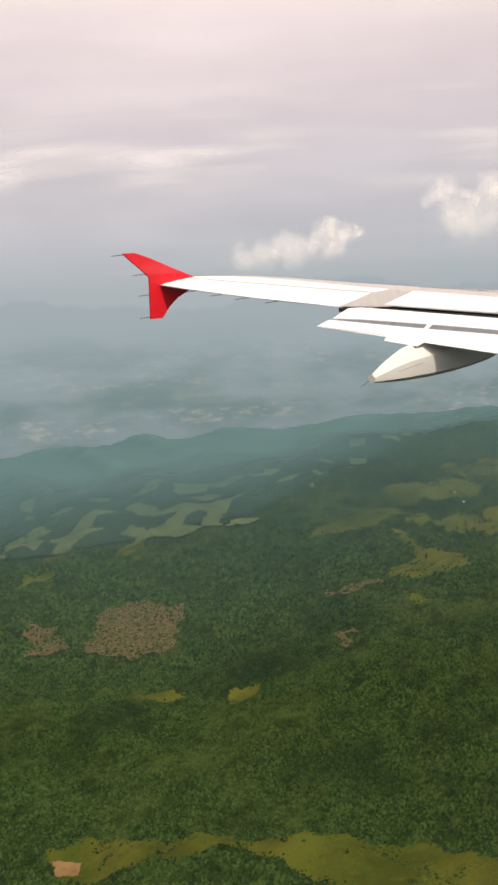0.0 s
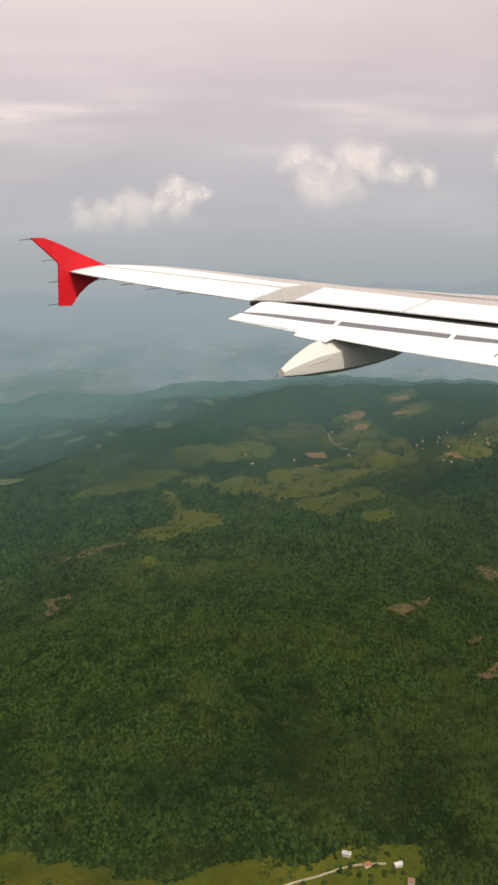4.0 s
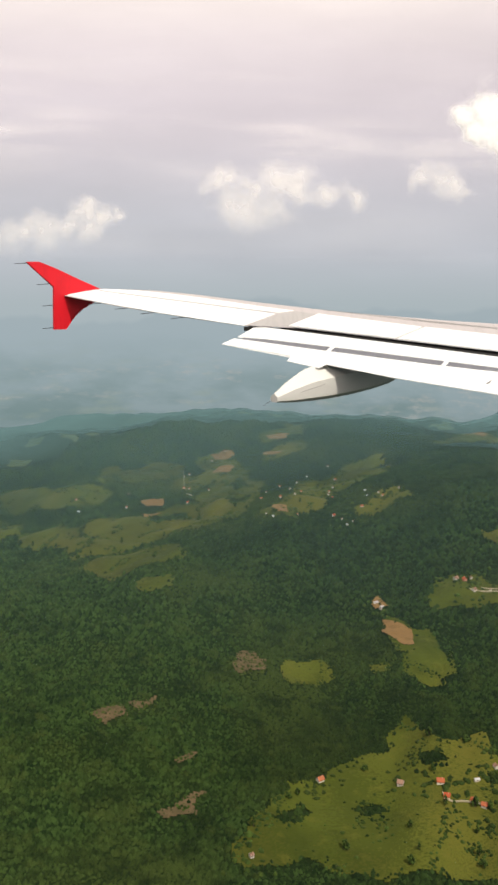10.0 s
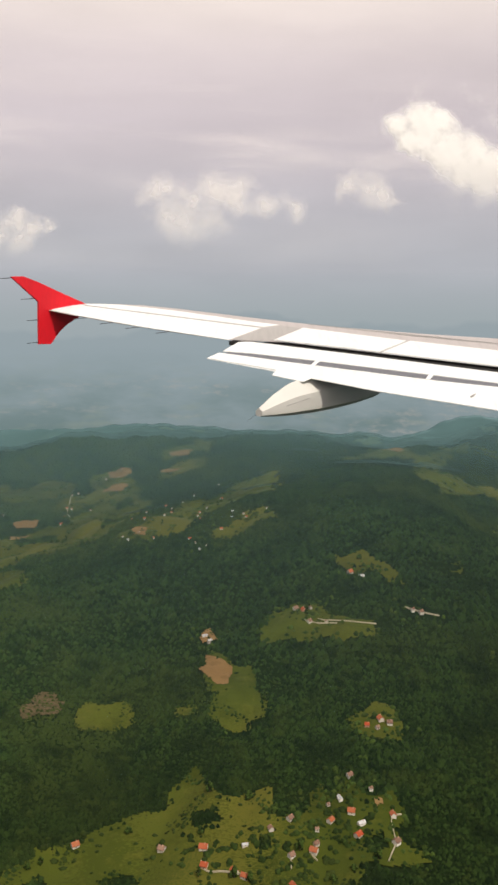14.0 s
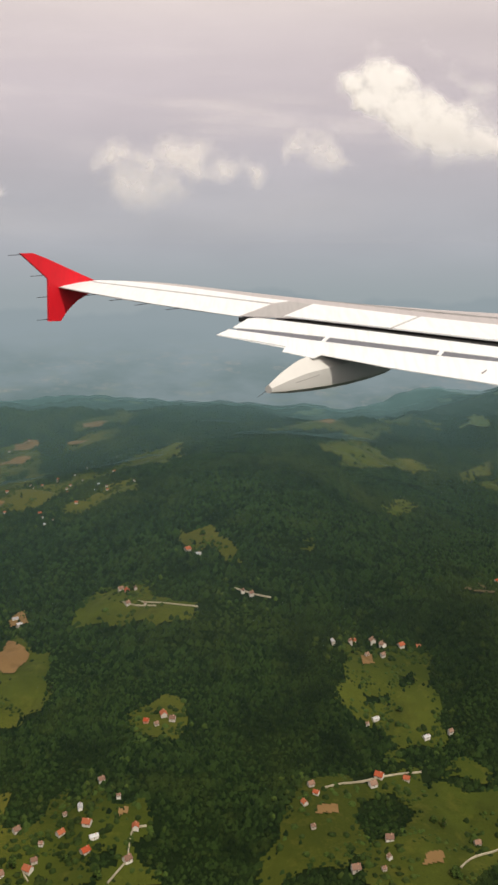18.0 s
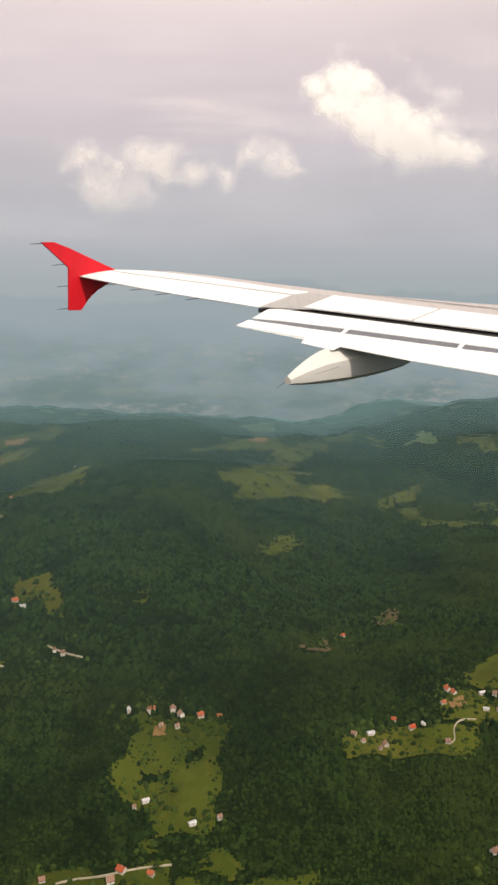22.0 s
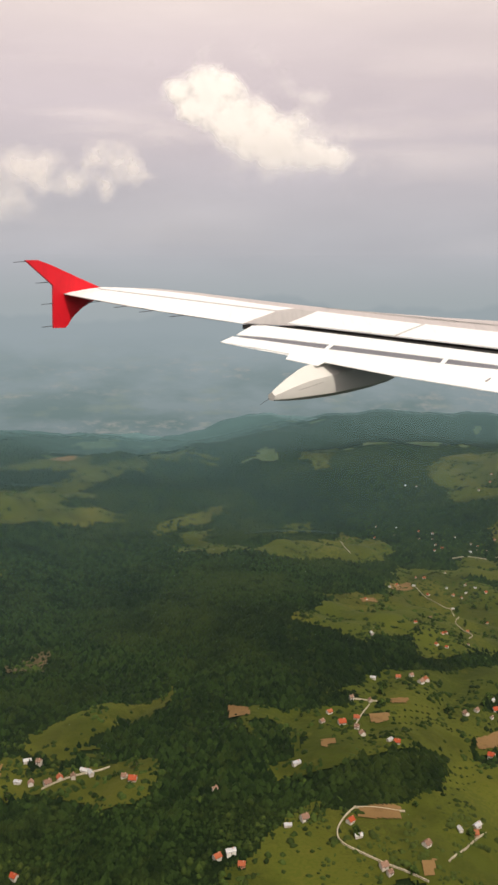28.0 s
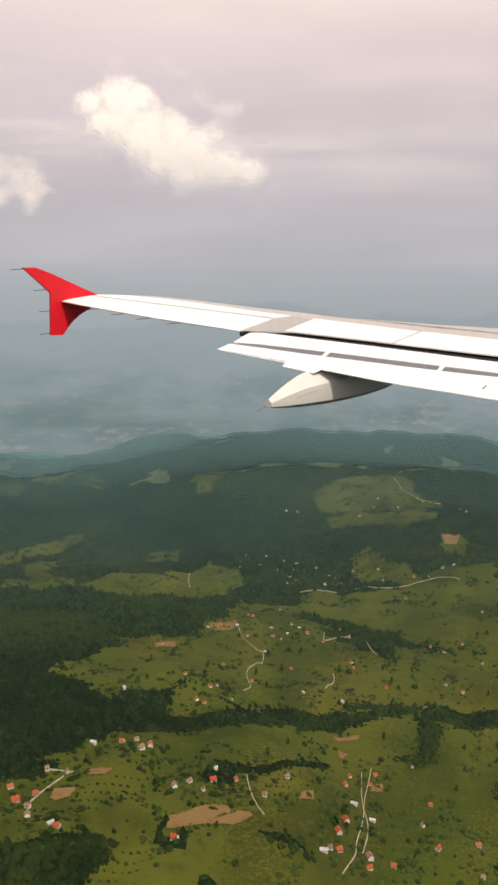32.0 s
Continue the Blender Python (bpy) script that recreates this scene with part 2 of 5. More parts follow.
WHITE = paint("white_wing_paint", (0.80, 0.80, 0.78), (0.66, 0.65, 0.62))
GREY = paint("bare_grey_skin", (0.46, 0.415, 0.40), (0.36, 0.33, 0.315), 0.45)
JOINT_GREY = paint("joint_grey_paint", (0.40, 0.375, 0.355), (0.30, 0.285, 0.27), 0.5)
SLOT = paint("dark_slot_grey", (0.17, 0.17, 0.185), (0.11, 0.11, 0.12), 0.55, 9.0)
BLACK = paint("gap_black", (0.022, 0.021, 0.02), (0.04, 0.038, 0.035), 0.8)
RED = paint("red_fence_paint", (0.72, 0.012, 0.022), (0.55, 0.012, 0.02), 0.38)
FAIRING = paint("fairing_grey_paint", (0.66, 0.635, 0.585), (0.56, 0.535, 0.49), 0.45, 0.8)
WICK = paint("dark_wick", (0.05, 0.05, 0.055), (0.09, 0.09, 0.09), 0.6)

# Floor green darkened so that the gaps between crowns look shaded.
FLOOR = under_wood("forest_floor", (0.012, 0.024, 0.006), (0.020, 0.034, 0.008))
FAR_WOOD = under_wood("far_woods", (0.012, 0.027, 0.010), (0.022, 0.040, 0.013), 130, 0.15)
FAR_FIELD = soil_like("hay_fields", (0.05, 0.08, 0.022), (0.115, 0.128, 0.052), 120)
MEADOW = grass_like("meadow_grass", (0.037, 0.050, 0.006), (0.072, 0.083, 0.009), (0.106, 0.092, 0.014))
SOIL = soil_like("tilled_soil", (0.145, 0.083, 0.030), (0.22, 0.135, 0.055), 90)
FELLED = soil_like("felled_clearing", (0.050, 0.045, 0.018), (0.135, 0.088, 0.046), 420, spread=0.6)
GRAVEL = soil_like("gravel_road", (0.33, 0.28, 0.19), (0.50, 0.43, 0.31), 300)
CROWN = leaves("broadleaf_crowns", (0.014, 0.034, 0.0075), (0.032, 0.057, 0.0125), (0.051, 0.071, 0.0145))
HEDGE = leaves("hedge_leaves", (0.022, 0.040, 0.007), (0.038, 0.060, 0.010), (0.055, 0.070, 0.013), False)
BARK = soil_like("bark", (0.06, 0.045, 0.03), (0.1, 0.075, 0.05), 900)


def house_paint(name, a, b, rough=0.85):
    n = Nodes(name)
    i = n.add("ShaderNodeObjectInfo")
    c = n.mix(a, b, i.outputs["Random"])
    c = n.mix(c, tuple(0.7 * v for v in a), n.remap(n.noise(2500, 4), 0.5, 0.75, 0, 0.5))
    return n.finish(c, rough, spec=0.2)


PLASTER = house_paint("house_plaster", (0.70, 0.66, 0.57), (0.40, 0.34, 0.27))
BRICK = house_paint("house_brick", (0.42, 0.19, 0.11), (0.50, 0.32, 0.22))
TILE_RED = house_paint("red_roof_tiles", (0.34, 0.058, 0.020), (0.33, 0.115, 0.052))
TILE_BROWN = house_paint("weathered_roof_tiles", (0.17, 0.095, 0.065), (0.26, 0.155, 0.105))
SHEET = house_paint("pale_sheet_roof", (0.55, 0.54, 0.52), (0.36, 0.36, 0.37), 0.5)
PANE = house_paint("dark_window_pane", (0.03, 0.035, 0.04), (0.06, 0.065, 0.07), 0.15)

# ---- the ground ----
FAR_EDGE = 0.605                  # where the model of the countryside ends behind its last ridge


# rises and hollows: place on the plan in metres, height in millimetres
HILLS = ((-0.065, 0.190, -4.6), (-0.065, 0.245, -9.4), (-0.005, 0.190, -1.6), (-0.005, 0.245, -3.0), (-0.005, 0.300, -2.8), (0.055, 0.190, 2.5), (0.055, 0.245, 4.4), (0.055, 0.300, -2.9), (0.055, 0.360, -0.9), (0.055, 0.430, 3.0), (0.115, 0.190, -2.2), (0.115, 0.245, -3.5), (0.115, 0.300, 6.2), (0.115, 0.360, -5.5), (0.115, 0.430, 6.3), (0.175, 0.190, -4.1), (0.175, 0.245, 3.4), (0.175, 0.300, 10.2), (0.175, 0.360, 8.7), (0.235, 0.190, -3.4), (0.235, 0.245, -0.4), (0.235, 0.300, -6.0), (0.235, 0.360, -3.1), (0.235, 0.520, -9.0), (0.295, 0.190, -2.0), (0.295, 0.245, 9.0), (0.295, 0.300, 13.4), (0.295, 0.360, 11.5), (0.295, 0.430, -7.4), (0.295, 0.520, 4.5), (0.355, 0.245, -10.2), (0.355, 0.300, -1.0))


def bend(v):
    """A rounded ridge or gully."""
    return np.sqrt(v * v + 0.05)


def rise(x, y):
    """Height of the ground: a broad plateau, a valley, small hills and hollows."""
    u, v = x - 0.17, y - 0.30
    z = -0.0908 + 0.0257 * u + 0.0242 * v - 0.1294 * u * u - 0.0721 * u * v - 0.1791 * v * v
    z = z - 0.0243 * np.exp(-((u - 0.14) / 0.07) ** 2 - ((v - 0.05) / 0.10) ** 2)
    z = z + 0.0014 * np.sin(61 * x + 23 * y) * np.sin(47 * y - 19 * x + 1.0)
    z = z + 0.0009 * np.sin(118 * x - 41 * y + 2.0) * np.sin(93 * y + 35 * x)
    z = z + 0.0010 * bend(np.sin(95 * x + 55 * y + 1.5 * np.sin(60 * y - 20 * x))) + 0.0008 * bend(np.sin(80 * y - 50 * x + 1.7 * np.sin(75 * x))) - 0.0011
    for hx, hy, hz in HILLS:
        z = z + 0.001 * hz * np.exp(-((x - hx) ** 2 + (y - hy) ** 2) / 0.0025)
    far = np.clip((y - 0.31) / 0.15, 0, 1)
    z = z + 0.0042 * far * far * (3 - 2 * far) * np.sin(78 * y + 11 * np.sin(9 * x + 1.2) + 14 * x) * (0.7 + 0.3 * np.sin(31 * x))
    z = z + 0.0009 * bend(np.sin(200 * x + 85 * y + 2.2 * np.sin(70 * y - 30 * x))) + 0.0007 * bend(np.sin(170 * y - 120 * x + 2 * np.sin(110 * x))) - 0.0010
    z = z - np.interp(x, (0.16, 0.30), (0.20, 0.0)) * np.clip(y - 0.53, 0, None)
    z = z + 0.008 * np.exp(-((x - 0.38) / 0.12) ** 2 - ((y - 0.588) / 0.03) ** 2)
    ridge = np.exp(-((y - FAR_EDGE + 0.02) / 0.03) ** 2)
    return z + ridge * 0.0026 * (np.sin(17 * x + 0.6) + 0.6 * np.sin(39 * x + 2.1))


def sheet():
    """One ground sheet: fine under the walk, falling away to the far lowland on all sides."""
    near_x, near_y = np.arange(-0.42, 0.72, 0.002), np.arange(0.0, FAR_EDGE + 0.001, 0.0025)
    steps = 0.012 * 1.5 ** np.arange(30)
    steps = steps[steps < 4300]
    xs = np.r_[near_x[0] - steps[::-1], near_x, near_x[-1] + steps]
    ys = np.r_[near_y[0] - steps[::-1], near_y, near_y[-1] + steps]
    gx, gy = np.meshgrid(xs, ys)
    cx, cy = np.clip(gx, near_x[0], near_x[-1]), np.clip(gy, near_y[0], near_y[-1])
    away = np.hypot(gx - cx, gy - cy)
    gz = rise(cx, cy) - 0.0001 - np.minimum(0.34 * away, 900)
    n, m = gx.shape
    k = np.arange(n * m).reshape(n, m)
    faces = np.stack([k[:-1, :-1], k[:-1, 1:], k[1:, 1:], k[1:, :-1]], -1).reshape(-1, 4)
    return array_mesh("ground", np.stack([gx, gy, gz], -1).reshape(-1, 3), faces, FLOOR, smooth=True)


tagged(sheet(), "dark green rolling ground under the woods", "ground", kind="structure")


def inside(px, py, poly):
    xs, ys = [p[0] for p in poly], [p[1] for p in poly]
    hit = np.zeros(px.shape, bool)
    near = (px >= min(xs)) & (px <= max(xs)) & (py >= min(ys)) & (py <= max(ys))
    if not near.any():
        return hit
    qx, qy = px[near], py[near]
    odd = np.zeros(qx.shape, bool)
    for (x0, y0), (x1, y1) in zip(poly, poly[1:] + poly[:1]):
        if y0 != y1:
            odd ^= ((y0 > qy) != (y1 > qy)) & (qx < (x1 - x0) * (qy - y0) / (y1 - y0) + x0)
    hit[near] = odd
    return hit


def wobble(x, y, size):
    """Uneven borders: the same shift for the mesh and for what grows beside it."""
    return (x + size * (np.sin(310 * y + 3 * np.sin(140 * x)) + 0.6 * np.sin(820 * y + 500 * x)),
            y + size * (np.sin(290 * x + 2 * np.sin(170 * y)) + 0.6 * np.sin(760 * x - 560 * y)))


OPEN_LAND, WOODS, SPARSE, ORCHARDS, BARE, layer = [], [], [], [], [], [0]


def margin(y):
    """How far a meadow runs on in front of its outline, under the tops of the trees before it."""
    return 0.013 * np.clip(y - 0.1, 0, 0.4)


def drape(name, poly, material, lift, cell, rough_edge):
    """A patch of land laid on the ground inside an outline on the plan."""
    layer[0] += 1
    px, py = np.array([p[0] for p in poly]), np.array([p[1] for p in poly])
    xs, ys = np.arange(px.min() - 0.004, px.max() + 0.004, cell), np.arange(py.min() - 0.009, py.max() + 0.004, cell)
    gx, gy = np.meshgrid(xs, ys)
    mx, my = (gx[:-1, :-1] + gx[1:, 1:]) / 2, (gy[:-1, :-1] + gy[1:, 1:]) / 2
    keep = inside(*wobble(mx, my, rough_edge), poly)
    if material is MEADOW:
        keep |= inside(*wobble(mx, my + margin(my), rough_edge), poly)
    if material is MEADOW:
        for copse in WOODS:
            keep &= ~inside(*wobble(mx, my, 0.0004), copse)
    n, m = gx.shape
    k = np.arange(n * m).reshape(n, m)
    faces = np.stack([k[:-1, :-1], k[:-1, 1:], k[1:, 1:], k[1:, :-1]], -1)[keep]
    if not len(faces):
        return None
    used, index = np.unique(faces, return_inverse=True)
    z = rise(gx, gy) + lift + layer[0] * 2e-7
    verts = np.stack([gx, gy, z], -1).reshape(-1, 3)[used]
    return array_mesh(name, verts, index.reshape(faces.shape), material, smooth=True)


def metres(points):
    return [(x / 1000, y / 1000) for x, y in points]


def meadow(*points):
    poly = metres(points)
    OPEN_LAND.append(poly)
    ob = drape("meadow", poly, MEADOW, 0.00009, 0.00042 if poly[0][1] < 0.28 else 0.0008, 0.0008)
    if ob:
        tagged(ob, "green and yellowish meadow with mown strips among woods", "meadow", "meadows", "structure")


def wood(*points):
    WOODS.append(metres(points))


def soil(*points):
    poly = metres(points)
    OPEN_LAND.append(poly)
    BARE.append(poly)
    ob = drape("tilled_field", poly, SOIL, 0.00026, 0.0003, 0.0003)
    if ob:
        tagged(ob, "bare reddish tan tilled field", "field", "tilled fields", "structure")


def clearing(*points):
    poly = metres(points)
    OPEN_LAND.append(poly)
    SPARSE.append(poly)
    ob = drape("felled_clearing", poly, FELLED, 0.00012, 0.0005, 0.0016)
    if ob:
        tagged(ob, "brown felled clearing in the dark woods", "clearing", "clearings", "structure")


def orchard(*points):
    ORCHARDS.append(metres(points))


ROADS = []


def road(*points):
    """A pale gravel track along a smoothed line on the plan."""
    line = np.array(metres(points))
    for _ in range(2):
        a, b = line[:-1], line[1:]
        line = np.vstack([line[:1], np.stack([0.75 * a + 0.25 * b, 0.25 * a + 0.75 * b], 1).reshape(-1, 2), line[-1:]])
    fine = [line[0]]
    for a, b in zip(line[:-1], line[1:]):
        k = max(1, int(np.hypot(*(b - a)) / 0.002))
        fine += [a + (b - a) * (i + 1) / k for i in range(k)]
    line = np.array(fine)
    way = np.gradient(line, axis=0)
    way /= np.linalg.norm(way, axis=1, keepdims=True) + 1e-9
    side = np.stack([-way[:, 1], way[:, 0]], 1) * np.where(line[:, 1:] < 0.27, 0.00006, 0.00005)
    ROADS.append(line)
    left, right = line + side, line - side
    z = rise(line[:, 0], line[:, 1]) + 0.00032
    verts = np.vstack([np.c_[left, z], np.c_[right, z], np.c_[left + side * 0.2, z - 0.0003], np.c_[right - side * 0.2, z - 0.0003]])
    n = len(line)
    i = np.arange(n - 1)
    faces = np.vstack([np.stack([i, i + 1, n + i + 1, n + i], 1), np.stack([i, i + 1, 2 * n + i + 1, 2 * n + i], 1),
                       np.stack([n + i, n + i + 1, 3 * n + i + 1, 3 * n + i], 1)])
    tagged(array_mesh("road", verts, faces, GRAVEL), "pale gravel lane winding between meadows", "road", "lanes", "structure")


# outlines on the plan, in millimetres of the model
wood((288.3, 238.6), (291.4, 243.4), (297.4, 247.1), (303.8, 250.1), (305.6, 246.3), (302.6, 240.3), (295.4, 234.4), (290.2, 233.9))
wood((355.5, 302.5), (359.7, 300.8), (356.6, 289.2), (354.1, 292))
wood((333.4, 361.4), (342.2, 359.7), (349.8, 351.2), (358.7, 339.4), (368.2, 334.8), (367.9, 333.3), (356.9, 337.4), (347.9, 348.3), (340.3, 355.6), (333, 356.8))
wood((367, 416.2), (381.6, 416.3), (377.6, 398.4), (367.7, 391.9), (361.4, 403.9))
wood((307.2, 285.7), (317.3, 290.1), (329.5, 299.4), (340.1, 303.9), (338.7, 301.5), (323.4, 287.7), (314.3, 283.8), (308.4, 283.3))
wood((316.2, 269.3), (320.8, 272.6), (320.6, 268.4), (317, 267.1))
wood((325.3, 259.4), (330.4, 260.3), (332.7, 258.4), (331, 258.4), (326.8, 258))
wood((317.6, 249.2), (319.8, 246.7), (319, 244.5), (317.7, 246.6))
wood((340.5, 306.7), (352.8, 311), (360.7, 304.6), (360, 302), (352, 306.8), (341.3, 304.6))
wood((348.2, 289.1), (355.1, 291.8), (356.1, 287.1), (351.7, 286.1))
wood((277, 254.4), (280.6, 255.9), (283.3, 251.9), (283.5, 245.6), (280.1, 244.7))
wood((285.3, 263.6), (295.2, 265.8), (291.9, 260.5), (285.2, 260.1))
wood((317.1, 273), (326.5, 275.4), (337.4, 285.4), (335.9, 281.5), (326.2, 272.4), (318.9, 271.2))
wood((282.4, 241.8), (288.3, 241.4), (288.8, 236.7), (285, 235.5))
wood((311.3, 253.8), (315.3, 256.2), (315.3, 251.4), (312.2, 251.1))
wood((327.9, 292.5), (346.9, 304.4), (352.6, 309.7), (352, 306.8), (346.4, 301.6), (332.1, 292.8))
wood((289.7, 241.4), (298.2, 247), (304.7, 247.4), (304.8, 243.8), (296.8, 236.9), (292, 232.9), (286.3, 233.2), (288.7, 237.2))
wood((311.4, 257), (312.7, 258.6), (311.5, 252.6), (310.7, 252.7))
wood((107, 184.2), (111.8, 188.8), (113.5, 187.9), (108.7, 182.7))
wood((130.3, 200.9), (133.6, 200.7), (135.1, 197.9), (131.7, 197.3))
wood((140.3, 193.8), (142.4, 194.5), (142, 192.4), (140.4, 191.7))
wood((118.8, 188.2), (122.7, 190), (124.2, 188.9), (120.4, 186.6))
wood((143.9, 175.7), (151.2, 177.2), (150.5, 174.3), (143.5, 173.8))
wood((188.6, 202.7), (193.4, 205.3), (195.9, 202.2), (193.6, 197.3), (189.4, 197), (188.2, 198.9))
wood((159.8, 203.9), (161.5, 205.6), (162.1, 200.4), (161.2, 200))
wood((197.2, 230.9), (200.1, 232.1), (200.1, 229.1), (197.3, 228.7))
wood((191.1, 225.4), (195.8, 227.5), (195.6, 225.9), (191.8, 224))
wood((154.5, 193.2), (157.7, 194.3), (158.7, 192.1), (155.7, 190.7))
wood((74.6, 353.6), (80.6, 352.7), (82.5, 342), (76.6, 342.6))
wood((95.1, 341.5), (100.7, 350.5), (100.4, 334.1), (95.3, 328.2))
wood((68.8, 334.9), (81, 334.5), (80.7, 331), (72.6, 324.5))
wood((92.9, 371.9), (96.9, 382.5), (98.5, 363.5), (95.4, 356.3))
meadow((-8.7, 331.1), (0.8, 338.8), (15.7, 342.3), (24.6, 336.8), (10.3, 331.5), (0.7, 324.6), (-6.5, 323.7))
meadow((13.9, 320.1), (19.4, 311.8), (24.4, 292.7), (36.9, 278.1), (38.2, 270.6), (29.1, 264.3), (18.9, 269.4), (15.5, 270.6), (12.1, 277.5), (20.3, 282.1), (22.8, 285.4))
meadow((30.5, 324.9), (41.9, 329.4), (44.7, 322), (40.1, 309.2), (33.8, 310.6))
meadow((12.5, 363.1), (22.5, 360.2), (20, 351.2), (36, 352.7), (38.8, 347.1), (24.8, 346.5), (15.5, 353.2))
meadow((50.4, 330), (59.5, 334.1), (62.4, 317.3), (54.9, 321.1), (48.8, 327.1))
meadow((67.4, 327.7), (72.8, 338), (91.5, 370.9), (98.5, 380.8), (102.6, 349.2), (98.4, 308.7), (90.6, 308.5), (81.9, 305.6), (75.1, 303.5), (65.1, 299.4), (52.2, 293.8), (52.7, 305.8), (67.9, 314.9))
meadow((59.9, 279.4), (72.1, 284.6), (83.2, 285.9), (84.7, 282), (73.9, 272), (69.5, 270))
meadow((75.6, 260.6), (82.7, 263.5), (84.6, 256.4), (79.8, 256))
meadow((104.5, 403), (112.4, 412), (122.9, 420.4), (121, 403.7), (108.8, 398.1))
meadow((110.3, 315.1), (124.8, 339.2), (140.7, 361.5), (151.2, 371.5), (141.5, 333.4), (129.9, 326.1), (121.2, 317.1))
meadow((41.2, 400.7), (48.1, 402.2), (50, 367.6), (46.7, 368.6))
meadow((69.9, 376.5), (87.8, 391.7), (92.3, 390.5), (80.7, 364.4))
meadow((135.7, 303.7), (142.3, 297), (136.7, 293.5), (131.7, 292.8))
meadow((14.9, 252.6), (21.3, 249.7), (24.1, 244.3), (16.1, 248.6))
meadow((20.8, 326.7), (28.6, 335.9), (29.4, 325.7), (24.8, 315.7))
meadow((-16.8, 318.2), (-8.9, 330.7), (4.4, 335.6), (20.1, 340.7), (22.1, 335.3), (8.8, 330.8), (-4.3, 326.5), (-14.5, 316.6))
meadow((33.7, 329.3), (49.3, 326.4), (48.9, 314.4), (39.5, 311.2))
meadow((13.7, 369), (37, 359.4), (52.7, 355.7), (52, 349.4), (36.2, 348.3), (18.2, 354.5))
meadow((-118.6, 336.6), (-106.1, 336.7), (-93.9, 336.9), (-93.6, 327.7), (-106.9, 324.7))
meadow((-126.3, 312.8), (-118.5, 329.5), (-110.1, 319.9), (-117.3, 302.2))
meadow((-124, 291.5), (-113.7, 298.4), (-115, 290.4), (-119.2, 280.6))
meadow((-94.7, 315.5), (-82.6, 322), (-83.5, 316.7), (-89.2, 312.6))
meadow((-89.1, 355.1), (-77.3, 348.9), (-78.8, 344.7), (-85.7, 347.1))
meadow((-71.8, 346.6), (-61.7, 345.2), (-62.6, 337.7), (-70.2, 339.4))
meadow((-63.4, 151.6), (-55.8, 151), (-46.4, 151.2), (-36.7, 149.7), (-24, 148.8), (-21.2, 145.5), (-31.8, 144.7), (-40.8, 141.7), (-47.4, 141.1), (-59.4, 142.5))
meadow((-21.7, 147.9), (-13.9, 147.5), (-3.2, 145.9), (9.1, 147.4), (15.1, 143.3), (20.7, 138.5), (20.6, 137.5), (-6.4, 137), (-10.8, 139.9), (-18.6, 143.2))
meadow((-34.7, 209.6), (-33.6, 216.2), (-27.1, 214.8), (-26.6, 212), (-31, 210.6))
meadow((-63.4, 219.2), (-52.6, 221.4), (-48.2, 217), (-61, 216.9))
meadow((-7.1, 146.9), (11.2, 147.2), (23.7, 141.7), (36.9, 137.3), (43.6, 137.9), (50.3, 137.9), (60.7, 139.8), (71.6, 142), (68.1, 128.4), (-2.8, 132.9))
meadow((191.2, 194.9), (194.3, 201.7), (199.4, 209), (204.5, 208.1), (211.1, 207.9), (217, 207.2), (213.6, 194.5))
meadow((300.8, 235.6), (308.6, 241.1), (325, 252.4), (319.4, 230.9), (297.4, 223))
meadow((342.1, 301.3), (371, 302.7), (360.2, 260.6), (333.1, 253.2), (334.1, 272.5))
meadow((369.5, 386.7), (393.4, 389.8), (373.4, 312), (352.5, 313), (355.9, 336.9))
meadow((102.2, 178.4), (105.8, 187.9), (108.8, 195), (115.2, 197.5), (119.3, 199.9), (125.2, 202.6), (127.1, 207.8), (131.8, 211.1), (132.7, 205.8), (137.3, 203.7), (142.5, 203.9), (143.2, 197.6), (146.2, 196.1), (150.1, 203.4), (153.2, 201.8), (156.4, 197.1), (150.5, 174.3), (131.5, 174.7), (116.5, 175.9), (110.8, 177.3), (103, 174.1))
meadow((109, 230.4), (117.4, 229.2), (118.5, 226.3), (115.6, 224.7), (110.2, 222.5))
meadow((124.6, 228), (128.8, 229.2), (129.7, 226.8), (125.6, 226.7))
meadow((130.5, 246.2), (136.7, 238.5), (139.2, 231.2), (141.8, 226.8), (140.3, 222), (135.4, 221.8), (131.7, 226), (134.9, 229), (132.1, 233.2))
meadow((139.9, 249.4), (145.4, 257.4), (149.2, 258.3), (156.3, 251.2), (163.6, 248), (162.7, 244.1), (152.8, 244.5), (142, 247.3))
meadow((159.6, 273.5), (164.1, 267.6), (162.1, 263.4), (160, 265.5))
meadow((102.5, 306), (111.5, 310.9), (116.7, 362.5), (128.1, 360), (136.3, 376.5), (150.6, 381.2), (148, 374.7), (139.2, 357.5), (127.2, 318.9), (120.9, 305.4), (112.1, 298.5))
meadow((129.6, 294.2), (136, 305.3), (145.4, 308.8), (141.3, 296.5), (137, 296.9), (130.9, 290.7))
meadow((101.4, 427.5), (112.8, 437.4), (125.4, 527.9), (122.3, 434.1), (106.4, 419.5))
meadow((210.1, 445.5), (231.5, 477.4), (223.7, 448.6), (190.6, 356.9))
meadow((32.2, 363), (43.6, 363.7), (54.6, 358), (47.2, 350), (34.8, 354.6))
meadow((46.6, 316), (59.6, 329.8), (71.2, 340.1), (84.2, 336.4), (93, 335.7), (97.3, 390.8), (105, 367.7), (100.6, 310.3), (84.8, 321.3), (76.2, 306.3), (64.7, 308.7), (49.6, 306.4))
meadow((56.5, 284.5), (67.7, 296.5), (82, 291.8), (84.3, 283.4), (76.4, 272.5), (64.1, 277.9))
meadow((76.1, 262.8), (82.3, 263.4), (86.3, 256.2), (78.7, 257))
